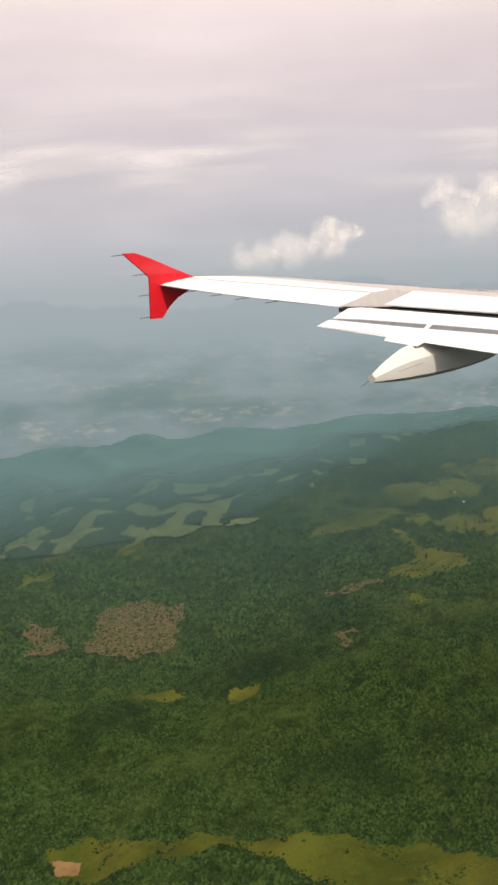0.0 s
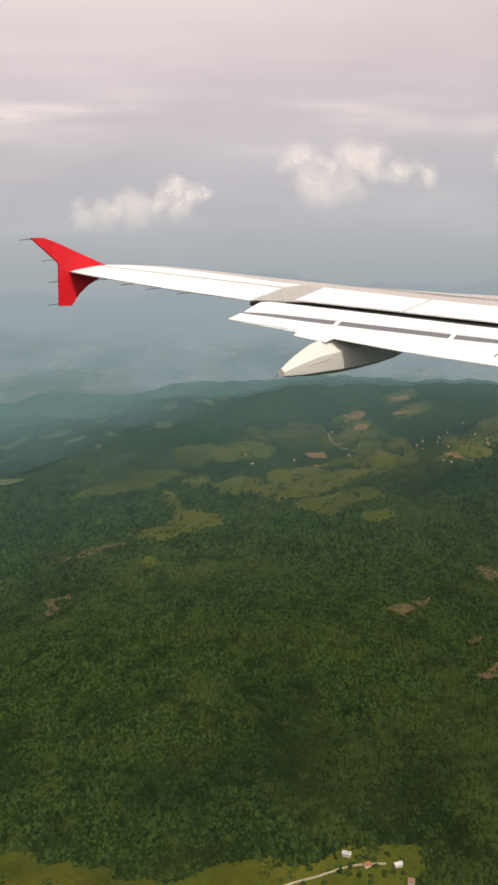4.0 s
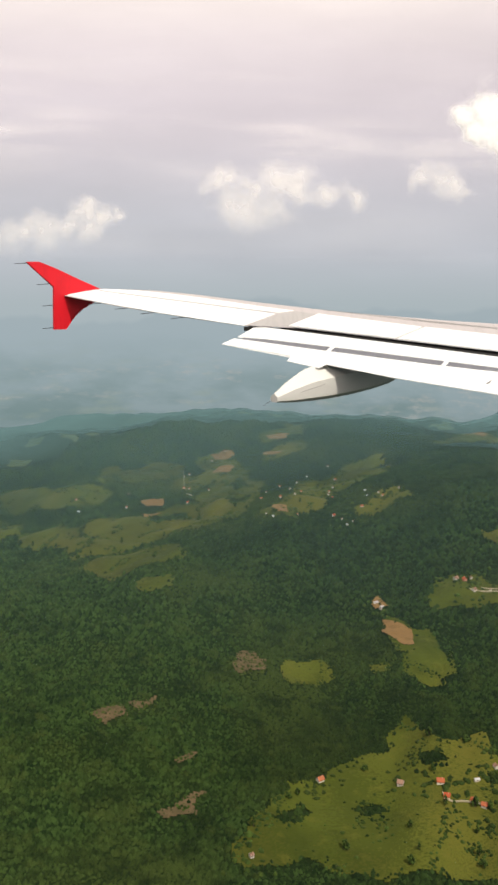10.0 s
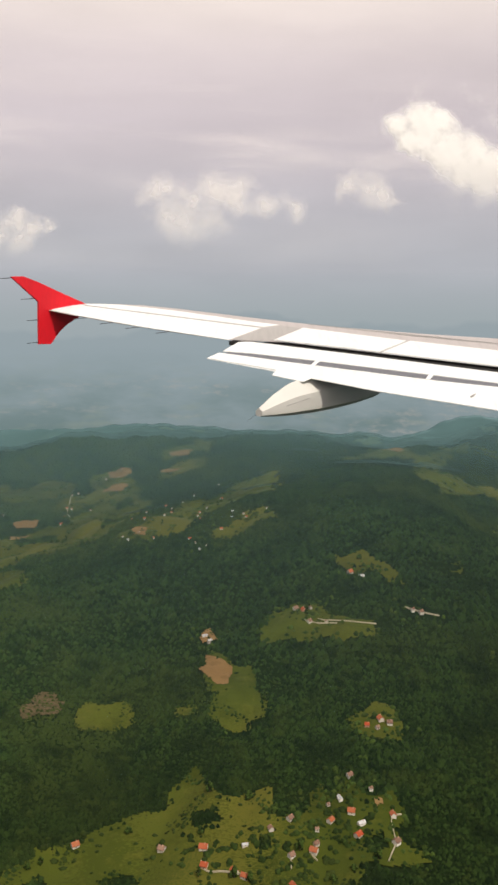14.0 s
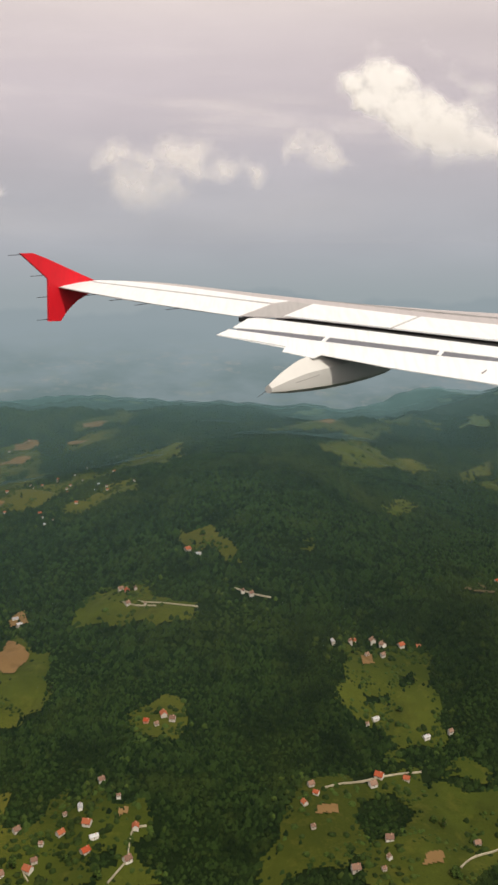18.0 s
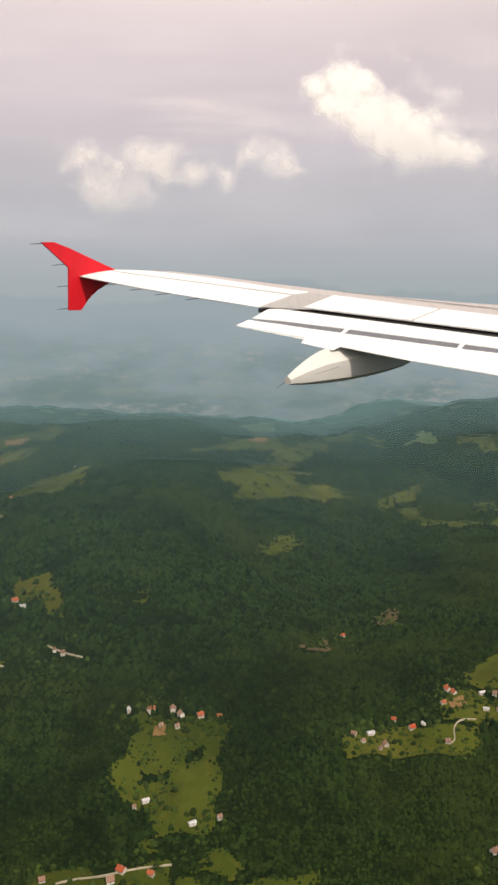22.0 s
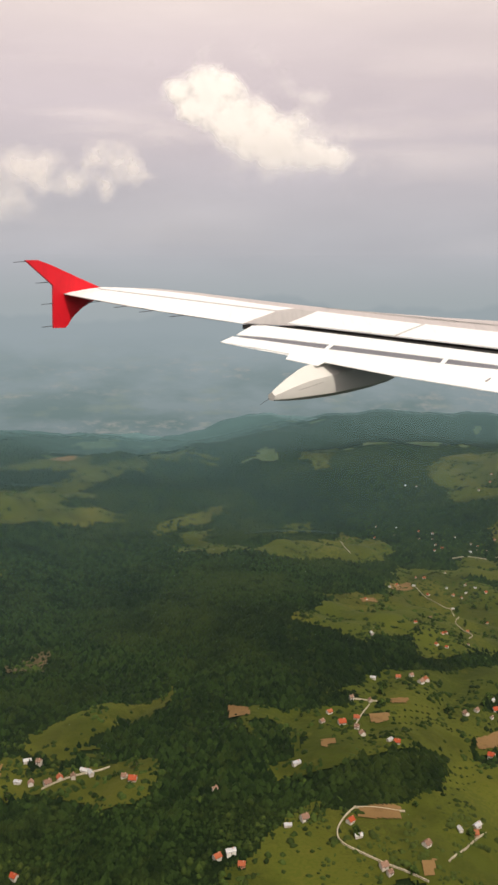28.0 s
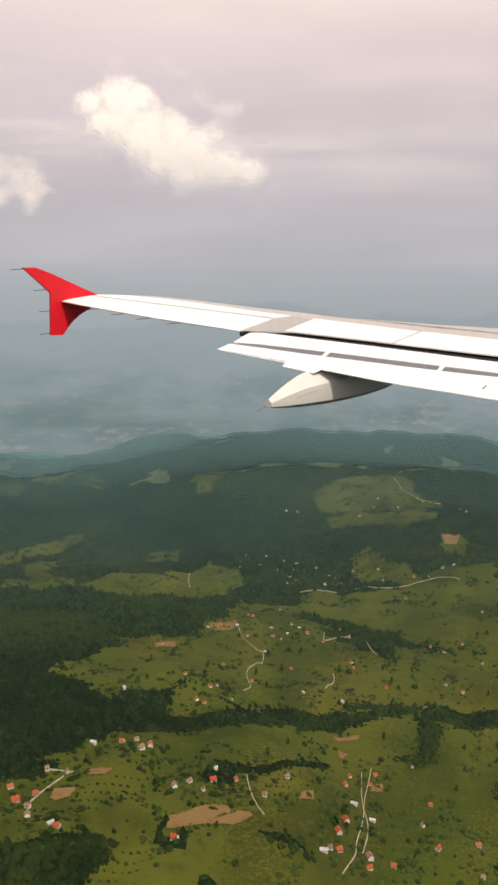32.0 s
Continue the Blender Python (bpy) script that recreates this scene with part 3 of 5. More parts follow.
meadow((43.1, 397.1), (61.6, 402.1), (75.1, 399), (72.2, 390), (55.3, 372))
meadow((77.8, 403.3), (82.5, 409.9), (93.7, 407.8), (99.6, 388.2), (97.9, 359.4), (93.6, 330.9), (83.2, 343.1), (86.7, 374.3))
meadow((140, 302.8), (142.5, 313.8), (146.9, 298.4), (142.6, 295.6))
meadow((161.1, 271.3), (164.6, 272.7), (168.4, 266.1), (171.9, 259.8), (168.6, 261), (163.8, 266))
meadow((133.9, 228), (135.3, 239.4), (139.7, 237.4), (139.2, 228.4), (142.2, 223.7), (138.1, 222.3), (135.3, 222.9))
meadow((155.7, 221), (159.7, 224.1), (163.4, 221.6), (165.4, 218.1), (164.8, 215), (161.4, 216.3), (156.5, 215.7))
meadow((187.7, 228.8), (190.5, 236.8), (204.2, 239.1), (202.9, 234.4), (203.6, 226.5), (201.2, 218.4), (194.9, 215.4), (194.7, 219.4), (190.7, 221), (187.4, 222.4))
meadow((176.8, 196), (178.4, 201.8), (183, 206.9), (186.3, 209.4), (189.1, 206.6), (193.1, 208.5), (197.5, 211.1), (197.8, 204.7), (195.6, 200.8), (200.8, 204.5), (207.4, 206.8), (204, 193.8), (197.5, 189.4), (186.4, 188.7), (187.9, 195.8), (184.9, 192.7), (176.1, 191.2))
meadow((145.3, 189.7), (143.6, 195.5), (147, 198.4), (151.9, 199), (154.3, 205.7), (155.8, 201.4), (159.9, 203.2), (161.8, 200), (159.5, 195.6), (164.9, 190.4))
meadow((192.7, 355.3), (205.5, 431.1), (224.2, 408.3), (217.9, 393.5), (198.9, 357.3))
meadow((237.5, 552.5), (246.4, 501), (242.4, 485.5), (230.2, 480.5))
meadow((242.4, 391.8), (264.8, 428.2), (262.4, 419), (245.1, 390.4))
meadow((252.1, 394.5), (261.5, 405.6), (257.8, 392.2), (253, 390.2))
meadow((209.7, 324), (215.5, 331.2), (213.3, 322.3), (209.9, 319.8))
meadow((183.1, 267.8), (185.5, 269), (184.8, 266.7))
meadow((201.8, 213.3), (205.8, 213.1), (204.7, 211.7))
meadow((200.3, 211.1), (204.4, 213.7), (207.7, 212.5), (207.8, 211.2))
meadow((192.8, 212.7), (194.4, 213.8), (195.5, 212.7), (193.8, 211.9))
meadow((222.9, 235.5), (231.5, 237.6), (239.5, 237.8), (243.6, 238.4), (243.1, 234.4), (239, 233), (231.3, 233.4), (222.9, 230.9))
meadow((238.2, 242.9), (241.4, 246.5), (246.9, 245.3), (246, 242.2), (242.6, 240.8), (239.8, 240.3))
meadow((250, 241.7), (254, 243.4), (258.1, 244.6), (257.1, 240.4), (250.3, 238.3))
meadow((246.6, 256), (253, 258.5), (264.1, 269.5), (262.5, 262.6), (251.4, 249.5), (256.7, 247.4), (247.4, 248.2), (244, 251.8))
meadow((244.8, 212.5), (248, 214.1), (251.2, 214.8), (250.2, 210), (244.3, 209.8))
meadow((197.8, 350.6), (199, 364.3), (210.3, 381.7), (225.1, 389), (236.6, 392.6), (228.8, 383.4), (211.3, 359.1), (199.2, 344.6))
meadow((173.9, 426.5), (189.5, 442.7), (194.1, 501.7), (211.4, 458.1), (209.6, 445.7), (185, 423.1))
meadow((245.9, 488.7), (259.2, 494.5), (256.4, 491.4), (245.8, 485.7))
meadow((291, 501.2), (301.9, 518), (310.5, 521.7), (311.8, 514.5), (299.4, 479.5), (292.4, 494.2))
meadow((206.6, 311.2), (211.7, 320.8), (216.6, 326.3), (214.6, 319.8), (210.6, 314.2))
meadow((241.9, 245.7), (244, 247), (247.1, 244.7), (253.2, 242.6), (258.4, 244.2), (263.5, 244.8), (265.2, 238.5), (262.9, 236.1), (251.7, 239.1), (243.4, 240.8))
meadow((222.6, 453.4), (226.2, 464.8), (232.8, 473.9), (231, 462.6))
meadow((250.2, 376.9), (257.2, 392.6), (264.6, 388), (273.9, 367.6), (283.6, 377.6), (294.1, 386.2), (304.5, 429.3), (315.7, 421.6), (317.9, 395.5), (314.4, 382.7), (299.8, 370.9), (283.5, 365.7), (267.5, 367.1), (255.2, 361.4))
meadow((285.1, 300.8), (290.2, 311.3), (294.7, 322.5), (291.3, 331.7), (296.4, 326.5), (305.4, 334.9), (310.7, 333.5), (316, 324.9), (305.9, 300.7), (297.8, 289.9), (295.9, 292.4), (289.6, 298.4))
meadow((317.5, 380.1), (326.2, 372.5), (345.5, 370.8), (326.5, 298.8), (315.6, 291.8), (308.2, 287.1), (310.4, 300.4), (309.1, 331.8))
meadow((293.4, 265.4), (298.2, 274), (306.9, 279.6), (313.2, 280.1), (323.2, 286.5), (319.7, 273.3), (306.6, 266.6), (299.5, 269), (295.2, 264.2))
meadow((287.2, 252.1), (291.1, 259.1), (297.1, 264.7), (304.4, 264.7), (310, 264.6), (317.1, 263.2), (313.8, 250.7), (308.2, 244.6), (311.3, 240.7), (306.8, 223.8), (275.4, 223), (276.6, 225.6), (282, 234.6), (286.3, 233.2), (289, 231.7), (291.3, 233.4), (296.7, 236.4), (298.7, 239.5), (301.7, 248.6), (298.2, 247), (291.7, 245.8), (285.2, 242.4), (282.1, 243.3), (285.5, 250.3))
meadow((292.6, 510.1), (303.3, 519.3), (306.7, 493.8), (298.8, 481.3), (292.4, 501.3))
meadow((323.6, 541.9), (338.7, 553.4), (337.8, 545.9), (325.8, 536.8))
meadow((285.4, 301.6), (290.7, 311.2), (296.6, 322.2), (304.8, 331.8), (307.2, 337.6), (310.1, 328.3), (320.7, 336), (315.3, 309.6), (306.6, 297.4), (300.4, 294.6), (294.3, 300.7), (290.3, 298.4))
meadow((308.3, 345.1), (318.5, 368.3), (327.2, 358.5), (335, 347), (345.2, 339.3), (353.7, 327.7), (364.5, 319), (362.8, 312.3), (347.8, 309.3), (328.7, 302.3), (317.3, 290.1), (309.2, 287.6), (311, 295.1), (317.6, 307.7), (322, 335.9), (311.3, 334))
meadow((334.8, 378.4), (342.3, 388.8), (353.6, 376.2), (380, 379.4), (369.5, 338.9), (359.5, 343.4), (350.3, 354.7), (341.2, 363.7), (333.6, 363.9))
meadow((351.6, 409.5), (358.8, 410.5), (365.7, 399), (368.5, 387.1), (383.3, 392.6), (380.5, 381.5), (364.2, 382), (353, 393.7))
meadow((341.8, 471.9), (353.2, 497.5), (367.5, 498.3), (381.8, 498.5), (384.7, 466.4), (391, 465.2), (381.4, 450.2), (370.8, 460.3), (345.3, 461.2))
meadow((344.6, 453.1), (361.7, 456.3), (381.4, 450.2), (385.7, 434.1), (369.3, 429.4), (350.3, 447.2))
meadow((382.1, 414.4), (388.2, 412.1), (385, 399.5), (380, 401.5))
meadow((317.3, 284.8), (327.8, 291.2), (339.6, 299.8), (351.6, 305.2), (355.3, 306.5), (349.3, 294.1), (337.6, 286.7), (326.6, 276.2), (317.1, 273), (310.6, 275.5), (307.7, 277.8), (311.4, 281.4))
meadow((275.7, 258.4), (278.5, 260.5), (283.8, 259.3), (285.3, 263.6), (292.7, 265.3), (298.7, 273.5), (302, 277.5), (306, 274.3), (311.6, 274.7), (318.9, 272.2), (326.5, 275), (337.5, 285.8), (350.1, 287.9), (355.2, 283.8), (346.8, 250.8), (306.6, 234.6), (305.1, 243.9), (306.1, 249.1), (303, 249.7), (297.1, 248.5), (293.3, 245.1), (286.5, 245.6), (288.6, 249.2), (283.7, 253.5), (284.7, 244.1), (282.9, 242.6), (280.1, 244.7))
meadow((283.3, 234.4), (287.2, 235), (293.4, 234.4), (300.4, 236), (300.2, 233.4), (284.1, 231.9))
meadow((298.1, 503.2), (305, 517.2), (304, 470.3), (297.2, 474.3))
meadow((322.9, 533.9), (336.5, 543.9), (339, 539.8), (328, 528.9))
meadow((284.1, 428.3), (296.2, 437.6), (295.4, 433.9), (286.3, 424.8))
soil((-61.4, 147), (-55.5, 146.9), (-54.5, 142.9), (-59.4, 142.5))
soil((36.9, 133.7), (43.5, 135.5), (39.6, 129.8), (33.7, 131.5))
soil((65.1, 132.8), (69.4, 134.3), (68.6, 131.2), (65.5, 131.2))
soil((87.9, 395.5), (93.7, 396.2), (92.3, 391), (85.4, 384))
soil((104.7, 406), (112.8, 403.9), (111.2, 399.8), (105, 403))
soil((66.1, 335.8), (71.8, 338.8), (70, 335.7), (67.2, 332.1))
soil((83.6, 410), (92.4, 410.8), (93.8, 407), (85.6, 401.5))
soil((64.2, 348.5), (71.7, 352.1), (71.6, 342.9), (66.5, 341.8))
soil((107.7, 309.2), (111.7, 306.7), (111.8, 298.5), (107.7, 301.5))
soil((106.2, 425.3), (115.4, 425.7), (114.4, 419.5), (107.5, 420))
soil((130.4, 243.6), (135.6, 238.3), (135.5, 230.8), (133.5, 231.3), (130.1, 236.9))
soil((128.9, 249.7), (131.4, 252.8), (133.2, 248.6), (129.4, 247.7))
soil((192.2, 235.5), (194.1, 235.7), (193.8, 233.2), (191.9, 232.7))
soil((183, 201.4), (186, 201.9), (185.8, 200.1), (182.6, 199.8))
soil((195.1, 194.1), (197.7, 195), (196.9, 192.8), (194.4, 192))
soil((157, 200.5), (158.1, 200.7), (158.3, 200), (157.3, 199.3))
soil((191.8, 497.8), (201.7, 509), (206, 449.9), (198.6, 440.8))
soil((245.5, 212.4), (250.2, 214.3), (250.9, 213.6), (247.6, 211.9))
soil((240.1, 243.3), (243.1, 244.7), (243.2, 242.2), (240.3, 241.2))
soil((273.8, 261.5), (277, 259.8), (277.5, 256.4), (274, 256.8))
soil((295.9, 258.3), (298.9, 258), (297.7, 255.8), (295.9, 256))
soil((291.2, 232.9), (297.8, 235.9), (297.4, 233.5), (293.2, 231.1), (291.5, 231.4))
soil((298.1, 225.1), (299.9, 225.7), (299.1, 223.2), (297.7, 222.8))
soil((287.8, 248.2), (289.3, 248.2), (288.9, 246.4), (287.8, 246.8))
soil((312, 258.3), (317, 261.3), (320.4, 262.6), (321.2, 261.5), (317.7, 257.4), (312.5, 256.1))
soil((317.7, 257.4), (322.1, 261.8), (324.6, 261.8), (321.9, 258.6))
soil((296, 258.2), (299.2, 258.8), (299.1, 256.4), (296.8, 255.6))
soil((331.5, 269.9), (333.6, 271.7), (333.3, 269.4), (331.3, 267.9))
soil((299.4, 264.2), (302.7, 265.4), (302.4, 263.5), (300, 262.4))
soil((338.8, 294.4), (344, 296.8), (343.1, 294.8), (339.1, 293))
soil((338.7, 290.4), (340.5, 289), (339.2, 287))
soil((311, 348.8), (317.6, 359.6), (317.5, 348.3), (311.8, 345.7))
soil((382.1, 414.4), (387.1, 412.7), (384, 403.8), (381.2, 406.6))
soil((301.2, 324.5), (304.9, 329.7), (305.2, 324.8), (301.8, 321.9))
soil((343.9, 279.6), (346.2, 280.2), (345.7, 278.4), (343.5, 277.4))
soil((287.8, 249), (289.8, 249.1), (290.2, 247.4), (288.5, 247.4))
clearing((-85, 243.1), (-87.1, 265.4), (-76.1, 274.9), (-59.2, 270.8), (-56.4, 258.4), (-58.8, 245.5), (-69.5, 238.9))
clearing((-111.1, 260.9), (-98.7, 259.1), (-91.4, 245.1), (-102.6, 240.8))
clearing((-11.3, 269.4), (-3.9, 270), (8.9, 273.3), (9, 266.5), (-1.8, 264.3), (-10.1, 266.1))
clearing((-3.8, 235.1), (-1.6, 238.8), (0.4, 230.3), (-1, 226), (-3.1, 228.5))
clearing((97.5, 227.9), (101.2, 232.5), (105.2, 232), (105.6, 221.1), (101.6, 219.8), (100.4, 221.9))
clearing((74.5, 207.5), (78.7, 211.7), (80.1, 206.5), (77.2, 203.9))
clearing((82.1, 212.2), (86.4, 214), (86.7, 211.8), (83.6, 209.1))
clearing((91.7, 188.5), (94.1, 190), (94.9, 186.2), (93.1, 185.5))
clearing((90, 199.7), (94.9, 202.8), (94.8, 198.6), (91.6, 198.3))
clearing((232, 288.9), (236.8, 287.3), (238.5, 279.2), (233.8, 278.3))
clearing((215.8, 262.6), (221.1, 271.4), (221.1, 265.1), (217, 260.8))
orchard((315.3, 264.4), (320.5, 266.1), (318.7, 262.5), (314.4, 261.1))
orchard((326.1, 270.7), (330.9, 273.1), (329.2, 265.2), (326.5, 264.1))
orchard((300.7, 257), (303.7, 259.5), (303.3, 254.5), (301.9, 253.2))
orchard((344.2, 269.6), (349.7, 273.6), (348.2, 267.2), (343.1, 264.5))
orchard((298.9, 258), (305.5, 265.7), (307.2, 264.8), (300.9, 254))
orchard((304.4, 245.7), (310.6, 255.3), (310.6, 248), (303.9, 239))
orchard((286.1, 229.1), (288.8, 227.9), (288.6, 225.9), (284.7, 226.7))
orchard((223.4, 235.5), (227.9, 237), (227.7, 233.3), (223.8, 231.4))
orchard((231.5, 237.6), (236.7, 236.5), (236.4, 233.4), (231.7, 234.4))
orchard((149, 196), (151.4, 198), (154, 195.9), (151, 193.8))
orchard((119, 183), (123.4, 184.7), (124.8, 181.3), (120.5, 180.1))
road((48.9, 132.1), (54.2, 135.6), (60.3, 137.4), (66.2, 137.9))
road((342.5, 283.3), (341.3, 272.1), (342.1, 266.9), (340.2, 260.9))
road((323, 271.3), (323.6, 266.6), (324.7, 263.5), (325.9, 262.1))
road((344.3, 284.5), (342, 274.8), (341.2, 268), (339.4, 262.8), (339.5, 261.1), (337, 256.6))
road((300.8, 415.7), (302.5, 383.9), (303.7, 376.9))
road((318.2, 351.3), (319.5, 344.6), (323.4, 336.2), (325.4, 336.9), (324, 321.6), (321.4, 317.2), (322.2, 309), (323, 304.9), (321.4, 302.5))
road((349.6, 341.7), (349.6, 333.9), (351.1, 331))
road((339.8, 345.6), (339, 338.7), (346.3, 346.8))
road((340.4, 323.1), (340.6, 320.3), (337.9, 311.9))
road((376.4, 488), (379.5, 473.5), (384.1, 463.1), (390.4, 462.3))
road((335.2, 383.9), (348.8, 387.2), (361.3, 374.9), (373, 385.1), (380, 379.4))
road((293.5, 263.5), (297.7, 263.9))
road((291.3, 233.6), (289.7, 231.7), (288.6, 229.8), (288.8, 228.1), (291.3, 226.6), (295.1, 224.8), (298.6, 222.4))
road((291.3, 233.4), (296.5, 234.8), (297.8, 235.4))
road((307.8, 233.4), (304.9, 230.2), (301.4, 225.4))
road((296.3, 262.3), (294.5, 258.1), (293.4, 255.1))
road((243.7, 239), (241, 238.6), (239.5, 236.3), (239.5, 234), (238.6, 233))
road((249.6, 239.3), (254.6, 242.2), (258, 244.1))
road((245.5, 212.4), (248.2, 213.4), (250.7, 214.7))
road((184, 204.8), (187.6, 206.9), (192.3, 208.2), (197.9, 211))
road((170.6, 250.9), (174.2, 249.5), (177.3, 249.2))
road((153, 249.7), (160.1, 246.6), (164.2, 246.1))
road((159.6, 193.2), (159.5, 195.6), (159.5, 198), (161.2, 198.7))
road((159.6, 193.2), (158.6, 191.1), (157.9, 189.4))
road((204.6, 196.1), (201.5, 195), (199.1, 192.1))
road((148.5, 190.1), (147.5, 191.2), (147.7, 191.9))
road((132.8, 190.3), (133.4, 188.1), (136.5, 189.1), (139.5, 187.9))
road((144.9, 191.1), (144.9, 188.4))
road((150.2, 249.2), (156.6, 246.8))
road((74.1, 391.3), (77.4, 363), (80.8, 353.4))

# the crest of the last dark wooded hills, beyond which the haze begins
CREST_X = (-0.13, -0.076, -0.043, -0.02, 0.005, 0.03, 0.08, 0.11, 0.14, 0.17, 0.22, 0.28, 0.34, 0.45)
CREST_Y = (0.285, 0.308, 0.315, 0.355, 0.392, 0.422, 0.432, 0.466, 0.482, 0.474, 0.464, 0.486, 0.498, 0.500)


def beyond(x, y):
    """Metres behind the crest."""
    return y - np.interp(x, CREST_X, CREST_Y)


def strip_country(x, y):
    """The hazy far country: woods and strips of farmland by turns."""
    f = np.sin(70 * x + 25 * y + 2 * np.sin(31 * y)) * np.sin(58 * y - 22 * x + 1.7 * np.sin(40 * x))
    a = 0.94 * x - 0.34 * y + 0.0022 * np.sin(240 * y + 60 * x)
    b = 0.34 * x + 0.94 * y + 0.0026 * np.sin(190 * x - 40 * y)
    i, j = np.floor(a / 0.0085), np.floor(b / 0.0115)
    luck = (np.sin(i * 12.9898 + j * 78.233) * 43758.5453) % 1.0
    return (beyond(x, y) > 0.012) & (luck < np.interp(x, (-0.05, 0.12, 0.22), (0.27, 0.22, 0.12)) + 0.20 * f)


def far_fields():
    gx, gy = np.meshgrid(np.arange(-0.32, 0.52, 0.0016), np.arange(0.29, FAR_EDGE - 0.002, 0.0016))
    keep = strip_country((gx[:-1, :-1] + gx[1:, 1:]) / 2, (gy[:-1, :-1] + gy[1:, 1:]) / 2)
    k = np.arange(gx.size).reshape(gx.shape)
    faces = np.stack([k[:-1, :-1], k[:-1, 1:], k[1:, 1:], k[1:, :-1]], -1)[keep]
    used, index = np.unique(faces, return_inverse=True)
    verts = np.stack([gx, gy, rise(gx, gy) + 0.0010], -1).reshape(-1, 3)[used]
    ob = array_mesh("far_fields", verts, index.reshape(faces.shape), FAR_FIELD, smooth=True)
    tagged(ob, "pale strips of farmland in the hazy distance", "farmland", kind="structure")
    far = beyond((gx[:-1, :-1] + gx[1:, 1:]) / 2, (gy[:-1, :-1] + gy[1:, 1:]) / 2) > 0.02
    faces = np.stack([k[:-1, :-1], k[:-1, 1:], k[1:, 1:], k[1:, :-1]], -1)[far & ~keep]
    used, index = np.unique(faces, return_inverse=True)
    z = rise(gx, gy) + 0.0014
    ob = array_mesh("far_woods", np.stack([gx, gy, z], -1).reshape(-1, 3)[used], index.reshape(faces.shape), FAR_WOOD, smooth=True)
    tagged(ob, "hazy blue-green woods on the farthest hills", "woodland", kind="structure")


far_fields()

# ---- woods ----
def open_at(x, y):
    """Where no wood stands: meadows, fields and clearings, less the copses in them."""
    wx, wy = wobble(x, y, 0.0008)
    vx, vy = wobble(x, y + margin(y), 0.0008)
    hit = np.zeros(x.shape, bool)
    for poly in OPEN_LAND:
        hit |= inside(wx, wy, poly) | inside(vx, vy, poly)
    hit |= strip_country(x, y)
    wx, wy = wobble(x, y, 0.0004)
    for poly in WOODS:
        hit &= ~inside(wx, wy, poly)
    return hit


def hedge_at(x, y, rng):
    """Hedges along strip borders and loose clumps of trees in the open land."""
    a = 0.914 * x - 0.407 * y + 0.004 * np.sin(60 * y)
    b = 0.407 * x + 0.914 * y + 0.006 * np.sin(47 * x)
    lines = (np.abs((a / 0.012) % 1 - 0.5) < 0.06) | (np.abs((b / 0.018) % 1 - 0.5) < 0.05)
    patchy = np.sin(150 * x + 2 * np.sin(90 * y)) + np.sin(170 * y + 2 * np.sin(110 * x))
    clumps = np.sin(330 * x + 60 * y) * np.sin(290 * y - 80 * x + 1) + 0.5 * np.sin(700 * x) * np.sin(640 * y)
    chance = rng.random(x.shape)
    return (lines & (patchy > 0.1) & (chance < 0.8)) | ((clumps > 0.80) & (chance < 0.7)) | ((patchy > 0.9) & (chance < 0.03)) | (chance < np.where(y < 0.27, 0.010, 0.003))


# a crown: tip and five sides, open below where it meets its neighbours
RING = [(math.cos(1.2566 * i), math.sin(1.2566 * i), 0.1) for i in range(5)]
SKIRT = [(0.9 * math.cos(1.2566 * i + 0.5), 0.9 * math.sin(1.2566 * i + 0.5), -0.75) for i in range(5)]
FORM = np.array([(0, 0, 1.0), *RING, *SKIRT])
FORM_FACES = np.array([(0, 1 + i, 1 + (i + 1) % 5) for i in range(5)] + [(1 + i, 6 + i, 1 + (i + 1) % 5) for i in range(5)] + [(6 + i, 6 + (i + 1) % 5, 1 + (i + 1) % 5) for i in range(5)])
CAP, CAP_FACES = FORM[:6] + np.array([(0, 0, 0)] + [(0, 0, -0.5)] * 5), FORM_FACES[:5]


def crowns(name, x, y, radius, material, rng, full=1.0, closed=False):
    """Tree crowns as uneven clumps of leaves: caps in a closed canopy, whole where they stand free."""
    n = len(x)
    form, links = (FORM, FORM_FACES) if closed else (CAP, CAP_FACES)
    m = len(form)
    jitter = rng.uniform(0.7, 1.3, (n, m, 1))
    size = radius[:, None, None] * np.stack([rng.uniform(0.8, 1.2, n), rng.uniform(0.8, 1.2, n), full * rng.uniform(0.26, 0.6, n)], -1)[:, None, :]
    turn = rng.uniform(0, 6.28, n)
    c, s = np.cos(turn)[:, None], np.sin(turn)[:, None]
    shape = form[None] * jitter
    shape = np.stack([shape[..., 0] * c - shape[..., 1] * s, shape[..., 0] * s + shape[..., 1] * c, shape[..., 2]], -1) * size
    base = np.stack([x, y, rise(x, y) + radius * rng.uniform(-0.1, 0.34, n)], -1)
    verts = (base[:, None, :] + shape).reshape(-1, 3)
    faces = (links[None] + m * np.arange(n)[:, None, None]).reshape(-1, 3)
    return array_mesh(name, verts, faces, material, None, smooth=True)


